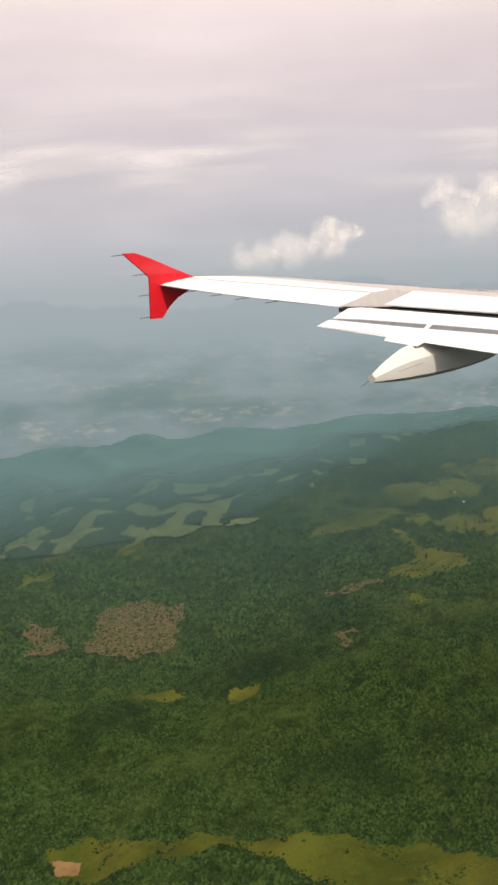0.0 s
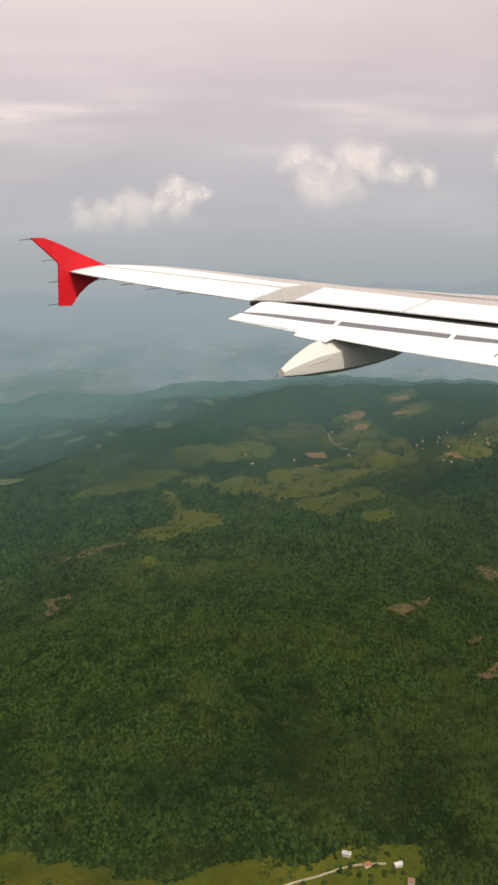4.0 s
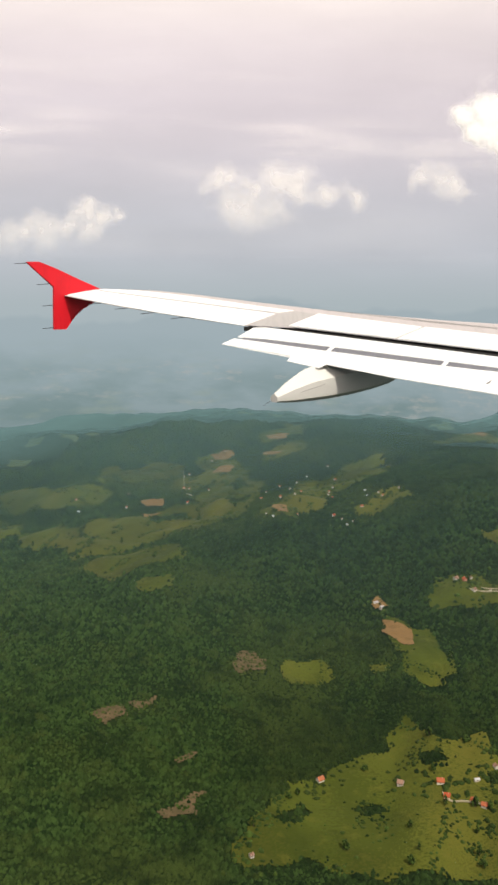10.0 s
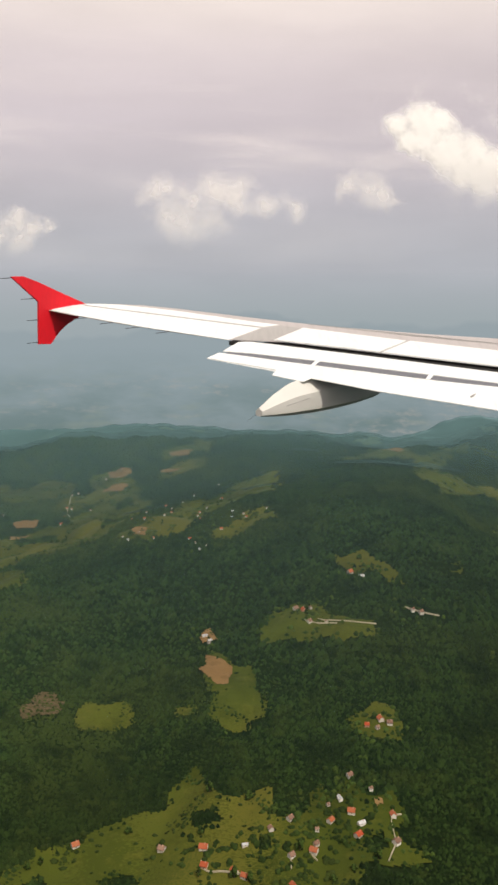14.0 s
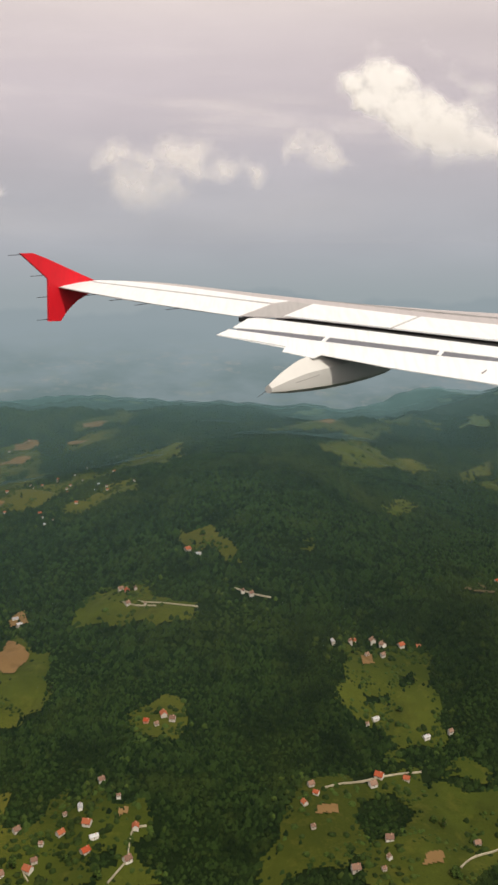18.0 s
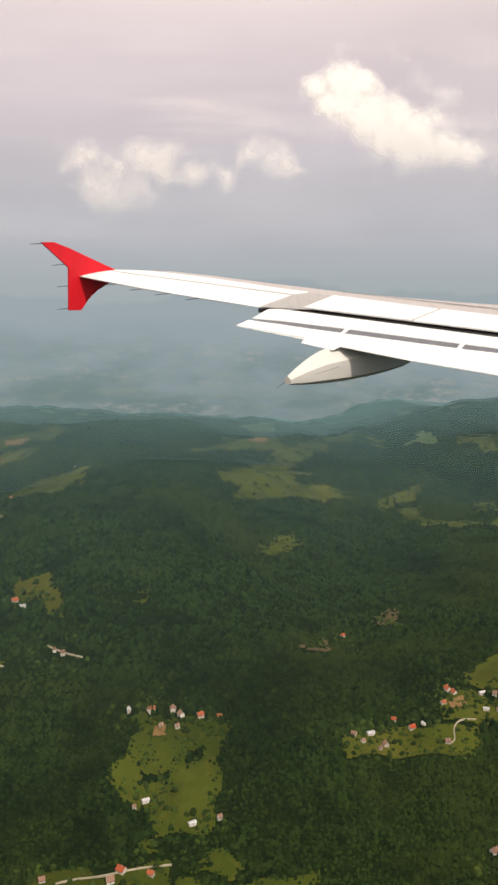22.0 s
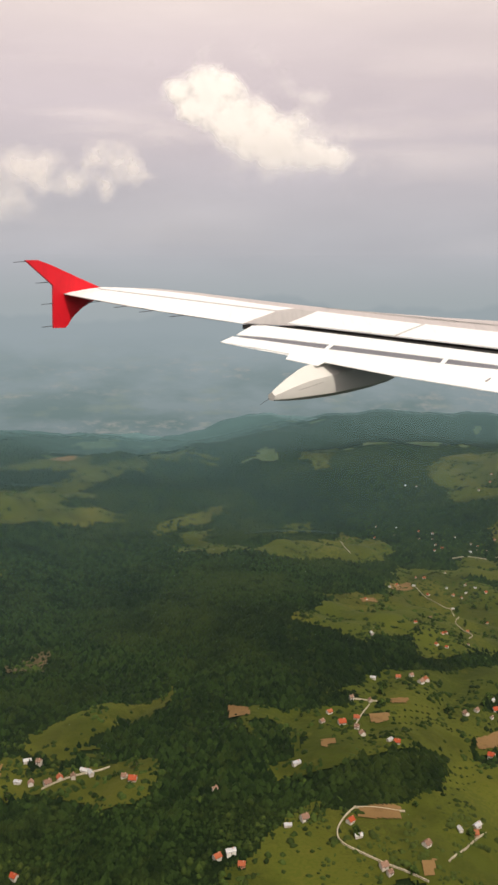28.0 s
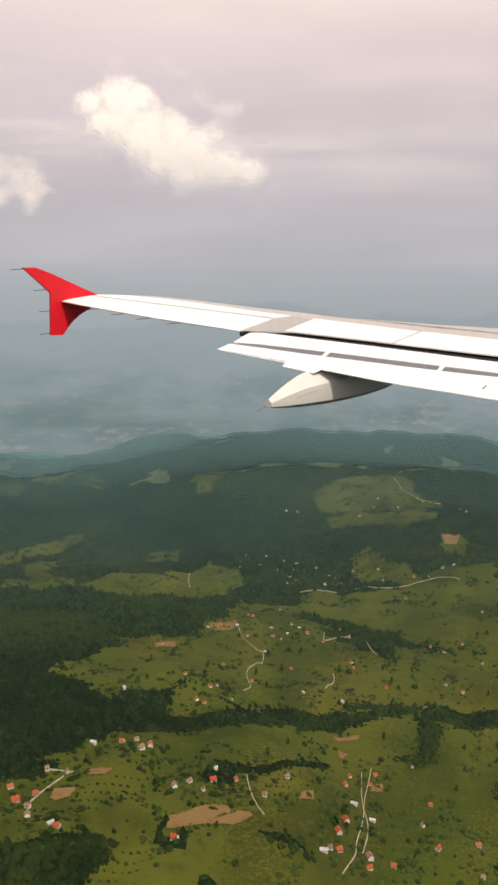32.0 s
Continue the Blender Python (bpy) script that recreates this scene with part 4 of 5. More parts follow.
def stand(name, x0, x1, y0, y1, pitch, seed, label, material):
    """All the trees of one stretch of country: closed woods, and hedges in the open land."""
    rng = np.random.default_rng(seed)
    gx, gy = np.meshgrid(np.arange(x0, x1, pitch), np.arange(y0, y1, pitch))
    x = (gx + rng.uniform(-0.5, 0.5, gx.shape) * pitch).ravel()
    y = (gy + rng.uniform(-0.5, 0.5, gx.shape) * pitch).ravel()
    lane = (x > -0.48 * y - 0.01) & (x < 0.34 * y + 0.27)
    lane &= beyond(x, y) < 0.024
    x, y = x[lane], y[lane]
    free = open_at(x + rng.normal(0, 0.0008, x.shape), y + rng.normal(0, 0.0008, x.shape))
    hedges = free & hedge_at(x, y, rng)
    for poly in SPARSE:
        hedges |= free & inside(x, y, poly) & (rng.random(x.shape) < 0.72)
    for poly in ORCHARDS + BARE:
        hedges &= ~inside(x, y, poly)
    near_road = np.zeros(x.shape, bool)
    for line in ROADS:
        for p in line[::2]:
            near_road |= (abs(x - p[0]) < 0.0015) & (abs(y - p[1]) < 0.0015)
    woods = ~free & ~near_road
    hedges &= ~near_road
    tall = 1 + 0.25 * np.sin(210 * x + 40 * y) * np.sin(190 * y - 60 * x)
    ob = crowns(name, x[woods], y[woods], (pitch * (0.54 + 0.52 * rng.random(x.shape) ** 1.5) * tall)[woods], material, rng, 2.1)
    tagged(ob, label, "woodland", "woods", "stuff")
    if hedges.any():
        ob = crowns("hedgerow", x[hedges], y[hedges], (pitch * rng.uniform(0.3, 0.75, x.shape))[hedges], HEDGE, rng, 2.0, True)
        tagged(ob, "leafy green hedgerows and scattered bushes in meadows", "hedge", "hedgerows", "stuff")


stand("woodland", -0.13, 0.17, 0.12, 0.235, 0.00053, 1, "dense dark green broadleaf wood on hillsides", CROWN)
stand("woodland", 0.17, 0.40, 0.12, 0.235, 0.00053, 2, "dark green wood round a hillside village", CROWN)
stand("woodland", -0.19, 0.44, 0.235, 0.36, 0.00080, 3, "dense green woodland between strip fields", CROWN)
stand("woodland", -0.30, 0.50, 0.36, 0.53, 0.0010, 4, "distant blue-green woodland on low ridges", CROWN)


def plant_orchards():
    """Fruit trees in straight rows."""
    rng = np.random.default_rng(31)
    for poly in ORCHARDS:
        px, py = np.array([p[0] for p in poly]), np.array([p[1] for p in poly])
        mid = np.array([px.mean(), py.mean()])
        u, v = np.meshgrid(np.arange(-0.03, 0.03, 0.0011), np.arange(-0.03, 0.03, 0.0017))
        x, y = mid[0] + 0.9 * u - 0.43 * v, mid[1] + 0.43 * u + 0.9 * v
        keep = inside(x, y, poly)
        if keep.any():
            x, y = x[keep], y[keep]
            ob = crowns("orchard", x, y, rng.uniform(0.00024, 0.00036, len(x)), HEDGE, rng, 2.0, True)
            tagged(ob, "small fruit trees planted in straight rows", "orchard", "orchards", "stuff")


plant_orchards()


def tree(height, spread, label):
    """A lone tree: tapered trunk with limbs, and a crown of uneven clumps."""
    ob = new("tree")
    ob.empty_display_size = 0.001
    tagged(ob, label, "tree", "lone trees")
    rng = random.Random(int(height * 1e7))
    bm = bmesh.new()
    bmesh.ops.create_cone(bm, cap_ends=True, segments=6, radius1=0.09 * spread, radius2=0.04 * spread, depth=height * 0.7, matrix=Matrix.Translation((0, 0, height * 0.3)))
    for i in range(4):
        a = i * 1.57 + 0.4
        m = Matrix.Translation((math.cos(a) * spread * 0.25, math.sin(a) * spread * 0.25, height * 0.5)) @ Euler((0, 0.8, a)).to_matrix().to_4x4()
        bmesh.ops.create_cone(bm, cap_ends=True, segments=5, radius1=0.035 * spread, radius2=0.015 * spread, depth=height * 0.35, matrix=m)
    part("trunk", bm, BARK, ob)
    bm = bmesh.new()
    for i in range(34):
        level = rng.uniform(0.25, 1.0)
        reach = spread * 0.5 * math.sin(math.pi * min(0.95, 0.2 + 0.72 * level)) * rng.uniform(0.3, 1.0)
        a = rng.uniform(0, 6.28)
        size = spread * rng.uniform(0.12, 0.24)
        made = bmesh.ops.create_icosphere(bm, subdivisions=1, radius=size, matrix=Matrix.Translation((math.cos(a) * reach, math.sin(a) * reach, level * height)))
        for v in made["verts"]:
            v.co += Vector((rng.uniform(-1, 1), rng.uniform(-1, 1), rng.uniform(-1, 1))) * size * 0.3
    part("crown", bm, HEDGE, ob)
    return ob


def plant_trees():
    kinds = [tree(0.0021, 0.0015, "round leafy tree standing in a meadow"), tree(0.0027, 0.0011, "tall slender dark green tree by a field"),
             tree(0.0016, 0.0017, "broad low leafy tree beside a hedge")]
    rng = random.Random(5)
    done = 0
    while done < 170:
        x, y = rng.uniform(-0.05, 0.40), rng.uniform(0.14, 0.34)
        if not open_at(np.array([x]), np.array([y]))[0]:
            continue
        if any(inside(np.array([x]), np.array([y]), p)[0] for p in ORCHARDS + SPARSE + BARE):
            continue
        size = rng.uniform(0.42, 0.8)
        copy = copy_thing(rng.choice(kinds), pose(x, y, float(rise(np.float64(x), np.float64(y))), 0, 0, rng.uniform(0, 360)) @ Matrix.Scale(size, 4))
        copy.scale = (size, size, size)
        done += 1
    for k in kinds:
        for o in (*k.children_recursive, k):
            bpy.data.objects.remove(o)


plant_trees()

# ---- the wing ----
# Wing axes: l metres outboard, f metres forward, z up, from the seat at the cabin window.
SEAT = Vector((0.1322, 0.0875, -0.0293))
HEAD = radians(47)
AXES = Matrix(((-math.sin(HEAD), math.cos(HEAD), 0, SEAT.x), (math.cos(HEAD), math.sin(HEAD), 0, SEAT.y), (0, 0, 1, SEAT.z), (0, 0, 0, 1)))


def skin(l, f, lift=0.0):
    """The plane of the wing's upper skin."""
    return Vector((l, f, -0.17 + (0.170 * (l - 15.23) + 0.152 * (f - 10.16)) / 0.974 + lift))


def flap_skin(l, f, lift=0.0):
    """The plane of the lowered flap's upper skin."""
    return Vector((l, f, -0.73 + (0.249 * (l - 10.98) + 0.386 * (f - 11.5)) / 0.888 + lift))


def thing(name, label, category, group=""):
    ob = new(name)
    ob.empty_display_size = 0.2
    return tagged(ob, label, category, group)


def slab(name, outline, surface, material, parent, lift, thick, label=""):
    """A panel with thickness on one of the two planes, its edges rounded off."""
    bm = bmesh.new()
    top = [bm.verts.new(AXES @ surface(l, f, lift)) for l, f in outline]
    low = [bm.verts.new(AXES @ surface(l, f, lift - thick)) for l, f in outline]
    bm.faces.new(top)
    bm.faces.new(low[::-1])
    for i in range(len(top)):
        j = (i + 1) % len(top)
        bm.faces.new((top[i], low[i], low[j], top[j]))
    if thick > 0.015:
        rim = [e for e in bm.edges if e.verts[0] in top and e.verts[1] in top]
        bmesh.ops.bevel(bm, geom=rim, offset=min(0.012, thick / 4), segments=2, affect="EDGES")
    bmesh.ops.triangulate(bm, faces=[f for f in bm.faces if len(f.verts) > 4], ngon_method="EAR_CLIP")
    return part(name, bm, material, parent, label)


def bar(name, a, b, width, material, parent, label=""):
    """A thin rod between two points in wing axes."""
    a, b = AXES @ Vector(a), AXES @ Vector(b)
    bm = bmesh.new()
    m = Matrix.Translation((a + b) / 2) @ (b - a).to_track_quat("Z", "Y").to_matrix().to_4x4()
    bmesh.ops.create_cone(bm, cap_ends=True, segments=8, radius1=width / 2, radius2=width / 3, depth=(b - a).length, matrix=m)
    return part(name, bm, material, parent, label)


wing = thing("aircraft_wing", "white and grey airliner wing with lowered flaps and red tip", "aircraft wing")

# leading and trailing edge by span
SPAN = (3.0, 5.0, 6.8, 7.8, 8.87, 10.39, 11.16, 12.15, 13.6, 14.32, 14.72, 15.0, 15.23)
LEAD = (18.5, 17.2, 16.1, 15.45, 14.70, 13.77, 13.43, 13.0, 12.41, 12.03, 11.68, 11.38, 11.10)
TRAIL = (15.45, 14.55, 13.68, 13.22, 12.73, 12.04, 11.40, 11.02, 10.56, 10.38, 10.28, 10.22, 10.17)


def wing_body():
    bm = bmesh.new()
    rings = []
    fine = np.unique(np.r_[np.linspace(3.0, 15.23, 40), SPAN])
    for l in fine:
        lead, trail = np.interp(l, SPAN, LEAD), np.interp(l, SPAN, TRAIL)
        chord = lead - trail
        thick = 0.095 * chord
        ring = []
        # over the nose and along the top, then back along the belly
        for s in (0.0, 0.2, 0.45, 0.7, 0.86, 0.93, 0.97, 0.99, 1.0):
            drop = 0.0 if s < 0.86 else thick * 0.45 * ((s - 0.86) / 0.14) ** 3
            ring.append(bm.verts.new(AXES @ skin(l, trail + s * chord, -drop)))
        for s in (0.98, 0.94, 0.85, 0.65, 0.4, 0.15, 0.0):
            low = thick * min(1.0, 0.45 + 2.2 * (1 - s)) * (1 - max(0, 0.55 - s) / 0.56 * 0.96)
            ring.append(bm.verts.new(AXES @ skin(l, trail + s * chord, -low - 0.004)))
        rings.append(ring)
    for a, b in zip(rings, rings[1:]):
        for i in range(len(a)):
            j = (i + 1) % len(a)
            bm.faces.new((a[i], a[j], b[j], b[i]))
    bm.faces.new(rings[0])
    bm.faces.new(rings[-1][::-1])
    return part("wing_body", bm, GREY, wing, "bare grey wing skin with rounded leading edge", smooth=True)


body = wing_body()
slab("outer_panel", [(14.66, 11.52), (14.0, 11.86), (13.31, 12.14), (12.5, 12.42), (11.81, 12.64), (11.24, 12.87), (11.34, 12.52), (11.6, 12.42), (14.6, 11.19), (15.0, 11.02), (15.2, 11.0), (15.17, 11.08), (14.95, 11.3)],
     skin, WHITE, wing, 0.006, 0.006, "white painted outer wing skin")
slab("aileron", [(14.62, 11.09), (13.1, 11.70), (11.58, 12.31), (11.32, 12.41), (11.16, 11.35), (12.88, 10.76), (14.38, 10.36), (15.2, 10.19), (15.28, 10.45), (15.2, 10.95), (15.0, 10.94)],
     skin, WHITE, wing, 0.008, 0.008, "white aileron panel")
slab("hinge_line", [(14.64, 11.165), (11.45, 12.47), (11.45, 12.37), (14.64, 11.09)], skin, JOINT_GREY, wing, 0.003, 0.003, "grey hinge line of the aileron")
slab("joint_panel", [(11.2, 12.86), (10.76, 13.0), (10.57, 11.95), (11.12, 11.42), (11.28, 12.4)], skin, JOINT_GREY, wing, 0.004, 0.004, "grey joint panel between aileron and spoiler")
slab("spoiler", [(10.72, 12.99), (8.82, 13.75), (8.76, 12.76), (10.55, 11.94)], skin, WHITE, wing, 0.03, 0.026, "white spoiler panel")
slab("spoiler", [(8.77, 13.79), (7.0, 14.6), (6.86, 13.6), (8.70, 12.77)], skin, WHITE, wing, 0.03, 0.026, "white spoiler panel")
slab("spoiler", [(6.95, 14.63), (4.9, 15.5), (4.7, 14.6), (6.80, 13.62)], skin, WHITE, wing, 0.03, 0.026, "white spoiler panel")
slab("spoiler_rail", [(8.80, 13.76), (8.785, 13.775), (8.715, 12.765), (8.735, 12.76)], skin, JOINT_GREY, wing, 0.012, 0.012)
slab("skin_seam", [(10.9, 13.36), (10.9, 13.345), (8.9, 14.205), (6.0, 15.72), (6.0, 15.735), (8.9, 14.22)], skin, JOINT_GREY, wing, 0.004, 0.004, "grey seam along the wing skin")
# A black strip closes the open gap; its shade is put into the colour.
slab("cove", [(10.95, 11.48), (10.62, 12.06), (8.75, 12.92), (6.85, 13.78), (4.7, 14.78), (4.0, 14.28), (6.6, 13.25), (8.8, 12.38)], skin, BLACK, wing, -0.045, 0.04, "black strip filling the shaded gap between spoilers and flap")
slab("end_rib", [(11.16, 11.36), (11.08, 11.46), (10.72, 11.72), (10.74, 11.62)], skin, BLACK, wing, -0.004, 0.09)

flap = slab("flap", [(10.94, 11.46), (8.8, 12.34), (6.6, 13.22), (4.0, 14.25), (3.65, 13.55), (6.3, 12.56), (8.05, 11.87), (9.2, 11.48), (10.31, 11.16), (10.98, 10.9)],
            flap_skin, SLOT, wing, 0.004, 0.07, "dark grey slot along the lowered flap")
slab("flap_panel", [(11.0, 11.52), (8.8, 12.42), (6.6, 13.30), (4.0, 14.33), (3.9, 13.98), (6.52, 13.02), (7.56, 12.59), (9.41, 11.82), (10.57, 11.32), (11.04, 11.08)],
     flap_skin, WHITE, flap, 0.016, 0.014, "white forward flap skin")
slab("flap_panel", [(11.06, 11.0), (10.49, 11.23), (9.37, 11.67), (7.54, 12.43), (6.47, 12.92), (3.85, 13.88), (3.55, 13.35), (6.19, 12.39), (8.01, 11.72), (9.17, 11.36), (9.78, 11.21), (10.31, 11.04), (11.12, 10.75)],
     flap_skin, WHITE, flap, 0.018, 0.014, "white trailing flap skin")
slab("flap_tab", [(9.83, 11.215), (9.79, 11.04), (9.21, 11.20), (9.16, 11.39)], flap_skin, WHITE, flap, 0.022, 0.012, "white tab over the track fairing")
for l, f in ((9.41, 11.82), (7.56, 12.59), (5.7, 13.36)):
    slab("flap_strap", [(l + 0.035, f), (l - 0.035, f + 0.02), (l - 0.045, f - 0.15), (l + 0.02, f - 0.17)], flap_skin, WHITE, flap, 0.02, 0.02, "white strap across the flap slot")
# A short rod added to draw a small dark mark on the flap.
bar("drain_mast", (6.72, 12.42, flap_skin(6.72, 12.42).z + 0.02), (6.66, 12.47, flap_skin(6.66, 12.47).z + 0.07), 0.03, JOINT_GREY, flap, "small dark mark on the flap")


def track_fairing():
    """The canoe that covers the flap track: sections from tail to nose."""
    bm = bmesh.new()
    rings = []
    keys = np.array(((10.19, -1.71, -1.845, 0.05), (10.52, -1.53, -1.875, 0.09), (10.94, -1.36, -1.89, 0.13), (11.5, -1.26, -1.89, 0.17),
                     (12.1, -1.17, -1.865, 0.2), (12.7, -1.12, -1.82, 0.21), (13.3, -1.05, -1.75, 0.2), (13.9, -0.98, -1.58, 0.18), (14.4, -0.93, -1.25, 0.1)))
    for f in np.r_[10.19, 10.3:14.4:0.14, 14.4]:
        top, low, half = (np.interp(f, keys[:, 0], keys[:, k]) for k in (1, 2, 3))
        ring = []
        # a narrow ridge, sloping shoulders, upright flanks and a rounded keel
        for a, b in ((-0.1, 1.0), (0.1, 1.0), (1.0, 0.62), (1.0, 0.36), (0.9, 0.12), (0.45, 0.0), (-0.45, 0.0), (-0.9, 0.12), (-1.0, 0.36), (-1.0, 0.62)):
            ring.append(bm.verts.new(AXES @ Vector((9.32 + 1.5 * a * half, f, low + b * (top - low)))))
        rings.append(ring)
    for a, b in zip(rings, rings[1:]):
        for i in range(len(a)):
            j = (i + 1) % len(a)
            bm.faces.new((a[i], a[j], b[j], b[i]))
    bm.faces.new(rings[0])
    bm.faces.new(rings[-1][::-1])
    return part("track_fairing", bm, FAIRING, wing, "pale grey canoe-shaped flap track fairing", smooth=True)


canoe = track_fairing()
bar("static_wick", (9.36, 10.22, -1.80), (9.44, 10.05, -1.91), 0.009, WICK, canoe, "thin dark static wick")
for a, b in (((9.245, 10.42, -1.70), (9.215, 10.47, -1.735)), ((9.215, 10.47, -1.735), (9.155, 10.72, -1.70)), ((9.155, 10.72, -1.70), (9.088, 11.22, -1.61))):
    bar("seam", a, b, 0.011, JOINT_GREY, canoe, "thin dark seam along the fairing")


def upright(name, outline, material, parent, thick, label):
    """A plate standing along the airflow at the wing's tip."""
    bm = bmesh.new()
    inner = [bm.verts.new(AXES @ Vector((15.24, f, z))) for f, z in outline]
    outer = [bm.verts.new(AXES @ Vector((15.24 + thick, f, z))) for f, z in outline]
    a, b = bm.verts.new(AXES @ Vector((15.24, 10.3, -0.1))), bm.verts.new(AXES @ Vector((15.24 + thick, 10.3, -0.1)))
    for i in range(len(inner)):
        j = (i + 1) % len(inner)
        bm.faces.new((inner[i], outer[i], outer[j], inner[j]))
        bm.faces.new((a, inner[i], inner[j]))
        bm.faces.new((b, outer[j], outer[i]))
    return part(name, bm, material, parent, label)


fence = upright("wingtip_fence", [(9.31, 0.50), (9.60, 0.51), (9.95, 0.40), (10.55, 0.17), (11.12, -0.04), (11.12, -0.20), (10.92, -0.32), (10.64, -0.45), (10.44, -0.60), (10.33, -0.71), (10.26, -0.80), (10.19, -0.87), (9.90, -0.865), (9.915, -0.4), (9.93, 0.0), (9.85, 0.07)],
                RED, wing, 0.05, "red arrow-shaped wingtip fence")
for f, z in ((9.31, 0.475), (9.80, 0.07), (9.915, -0.36), (9.90, -0.82)):
    bar("static_wick", (15.27, f + 0.03, z), (15.3, f - 0.24, z - 0.02), 0.016, WICK, fence, "thin dark static wick")
for l, f in ((14.25, 10.37), (13.6, 10.54), (13.0, 10.70), (12.35, 10.92)):
    p = skin(l, f)
    bar("static_wick", (l, f + 0.05, p.z), (l + 0.12, f - 0.22, p.z - 0.03), 0.016, WICK, wing, "thin dark static wick")

# ---- clouds, haze and distance ----
def cloud_material(name, lobes, low, high, wisp, grain, tone, full, push, reach):
    """Cloud droplets: dense inside the lobes, thinning to nothing at their rims and towards the base."""
    n = Nodes(name)
    plain = n.place()
    drift = n.add("ShaderNodeTexNoise", Scale=grain * 0.55, Detail=4.0, Roughness=0.55)
    n.link(plain, drift.inputs["Vector"])
    centred = n.add("ShaderNodeVectorMath")
    centred.operation = "SUBTRACT"
    centred.inputs[1].default_value = (0.5, 0.5, 0.5)
    n.link(drift.outputs["Color"], centred.inputs[0])
    pushed = n.add("ShaderNodeVectorMath")
    pushed.operation = "MULTIPLY_ADD"
    pushed.inputs[1].default_value = (push, 0.0, push)
    n.link(centred.outputs[0], pushed.inputs[0])
    n.link(plain, pushed.inputs[2])
    upright = n.add("ShaderNodeVectorMath")
    upright.operation = "MULTIPLY"
    upright.inputs[1].default_value = (1, 0, 1)
    n.link(pushed.outputs[0], upright.inputs[0])
    place = upright.outputs[0]
    warp = n.add("ShaderNodeTexNoise", Scale=grain, Detail=5.0, Roughness=0.6)
    n.link(plain, warp.inputs["Vector"])
    dense = None
    for x, y, z, r in lobes:
        gap = n.add("ShaderNodeVectorMath")
        gap.operation = "DISTANCE"
        gap.inputs[1].default_value = (x / 1000, 0, z / 1000)
        n.link(place, gap.inputs[0])
        inner = n.remap(gap.outputs["Value"], 0.0, reach * r / 1000, 1.0, 0.0)
        if dense is None:
            dense = inner
        else:
            most = n.add("ShaderNodeMath")
            most.operation = "SMOOTH_MAX"
            most.inputs[2].default_value = 0.3
            n.link(dense, most.inputs[0])
            n.link(inner, most.inputs[1])
            dense = most.outputs[0]
    lumps = n.remap(warp.outputs[0], 0.25, 0.75, -wisp, wisp)
    total = n.add("ShaderNodeMath")
    n.link(dense, total.inputs[0])
    n.link(lumps, total.inputs[1])
    alpha = n.add("ShaderNodeMapRange")
    alpha.interpolation_type = "SMOOTHSTEP"
    for key, v in (("From Min", 0.17 if reach < 2 else 0.34), ("From Max", 0.80 if reach < 2 else 1.15), ("To Min", 0.0), ("To Max", full)):
        alpha.inputs[key].default_value = v
    n.link(total.outputs[0], alpha.inputs["Value"])
    s = n.add("ShaderNodeSeparateXYZ")
    n.link(plain, s.inputs[0])
    base = n.add("ShaderNodeMapRange")
    base.interpolation_type = "SMOOTHSTEP"
    for key, v in (("From Min", low), ("From Max", high), ("To Min", 0.0), ("To Max", 1.0)):
        base.inputs[key].default_value = v
    n.link(s.outputs["Z"], base.inputs["Value"])
    opaque = n.add("ShaderNodeMath")
    opaque.operation, opaque.use_clamp = "MULTIPLY", True
    n.link(alpha.outputs[0], opaque.inputs[0])
    n.link(base.outputs[0], opaque.inputs[1])
    n.finish((tone, tone * (0.92 + 0.05 * full), tone * (0.87 + 0.06 * full)), 1.0, spec=0.0)
    n.bump(n.noise(grain * 0.7, 2.0, 0.5, plain), 0.16 if reach < 2 else 0.05, 0.012)
    gone = n.add("ShaderNodeBsdfTransparent")
    final = n.add("ShaderNodeMixShader")
    n.link(opaque.outputs[0], final.inputs[0])
    n.link(gone.outputs[0], final.inputs[1])
    n.link(n.bsdf.outputs[0], final.inputs[2])
    n.link(final.outputs[0], n.out.inputs["Surface"])
    return n.mat


def cloud(lobes, low, high, wisp, grain, label, tone=0.9, full=0.9, push=0.036, reach=1.7):
    """A cloud body as a few layers of droplets, one behind another, through all its lobes. Lobes: x, y, z, radius in millimetres."""
    a = np.array(lobes, float) / 1000
    pad = reach * a[:, 3].max()
    x0, x1, z0, z1 = a[:, 0].min() - pad, a[:, 0].max() + pad, a[:, 2].min() - pad, a[:, 2].max() + pad
    deep = a[:, 3].max()
    gx, gz = np.meshgrid(np.linspace(x0, x1, 41), np.linspace(z0, z1, 31))
    k = np.arange(gx.size).reshape(gx.shape)
    quads = np.stack([k[:-1, :-1], k[:-1, 1:], k[1:, 1:], k[1:, :-1]], -1).reshape(-1, 4)
    mx, mz = (gx[:-1, :-1] + gx[1:, 1:]) / 2, (gz[:-1, :-1] + gz[1:, 1:]) / 2
    near = np.zeros(mx.shape, bool)
    for x, _, z, r in a:
        near |= np.hypot(mx - x, mz - z) < (reach + 0.05) * r + 0.012
    quads = quads[near.ravel()]
    ob = thing("cloud", label, "cloud", "clouds")
    droplets = cloud_material("cloud_droplets", lobes, low, high, wisp, grain, tone, full, push, reach)
    for shift in (0.05, -0.05):
        bulge = deep * shift - 0.3 * deep * np.cos(2.6 * (gx - x0) / (x1 - x0) - 1.3) * np.cos(2.6 * (gz - z0) / (z1 - z0) - 1.3)
        verts = np.stack([gx, a[:, 1].mean() + bulge + 0.3 * (gz - a[:, 2].mean()), gz], -1).reshape(-1, 3)
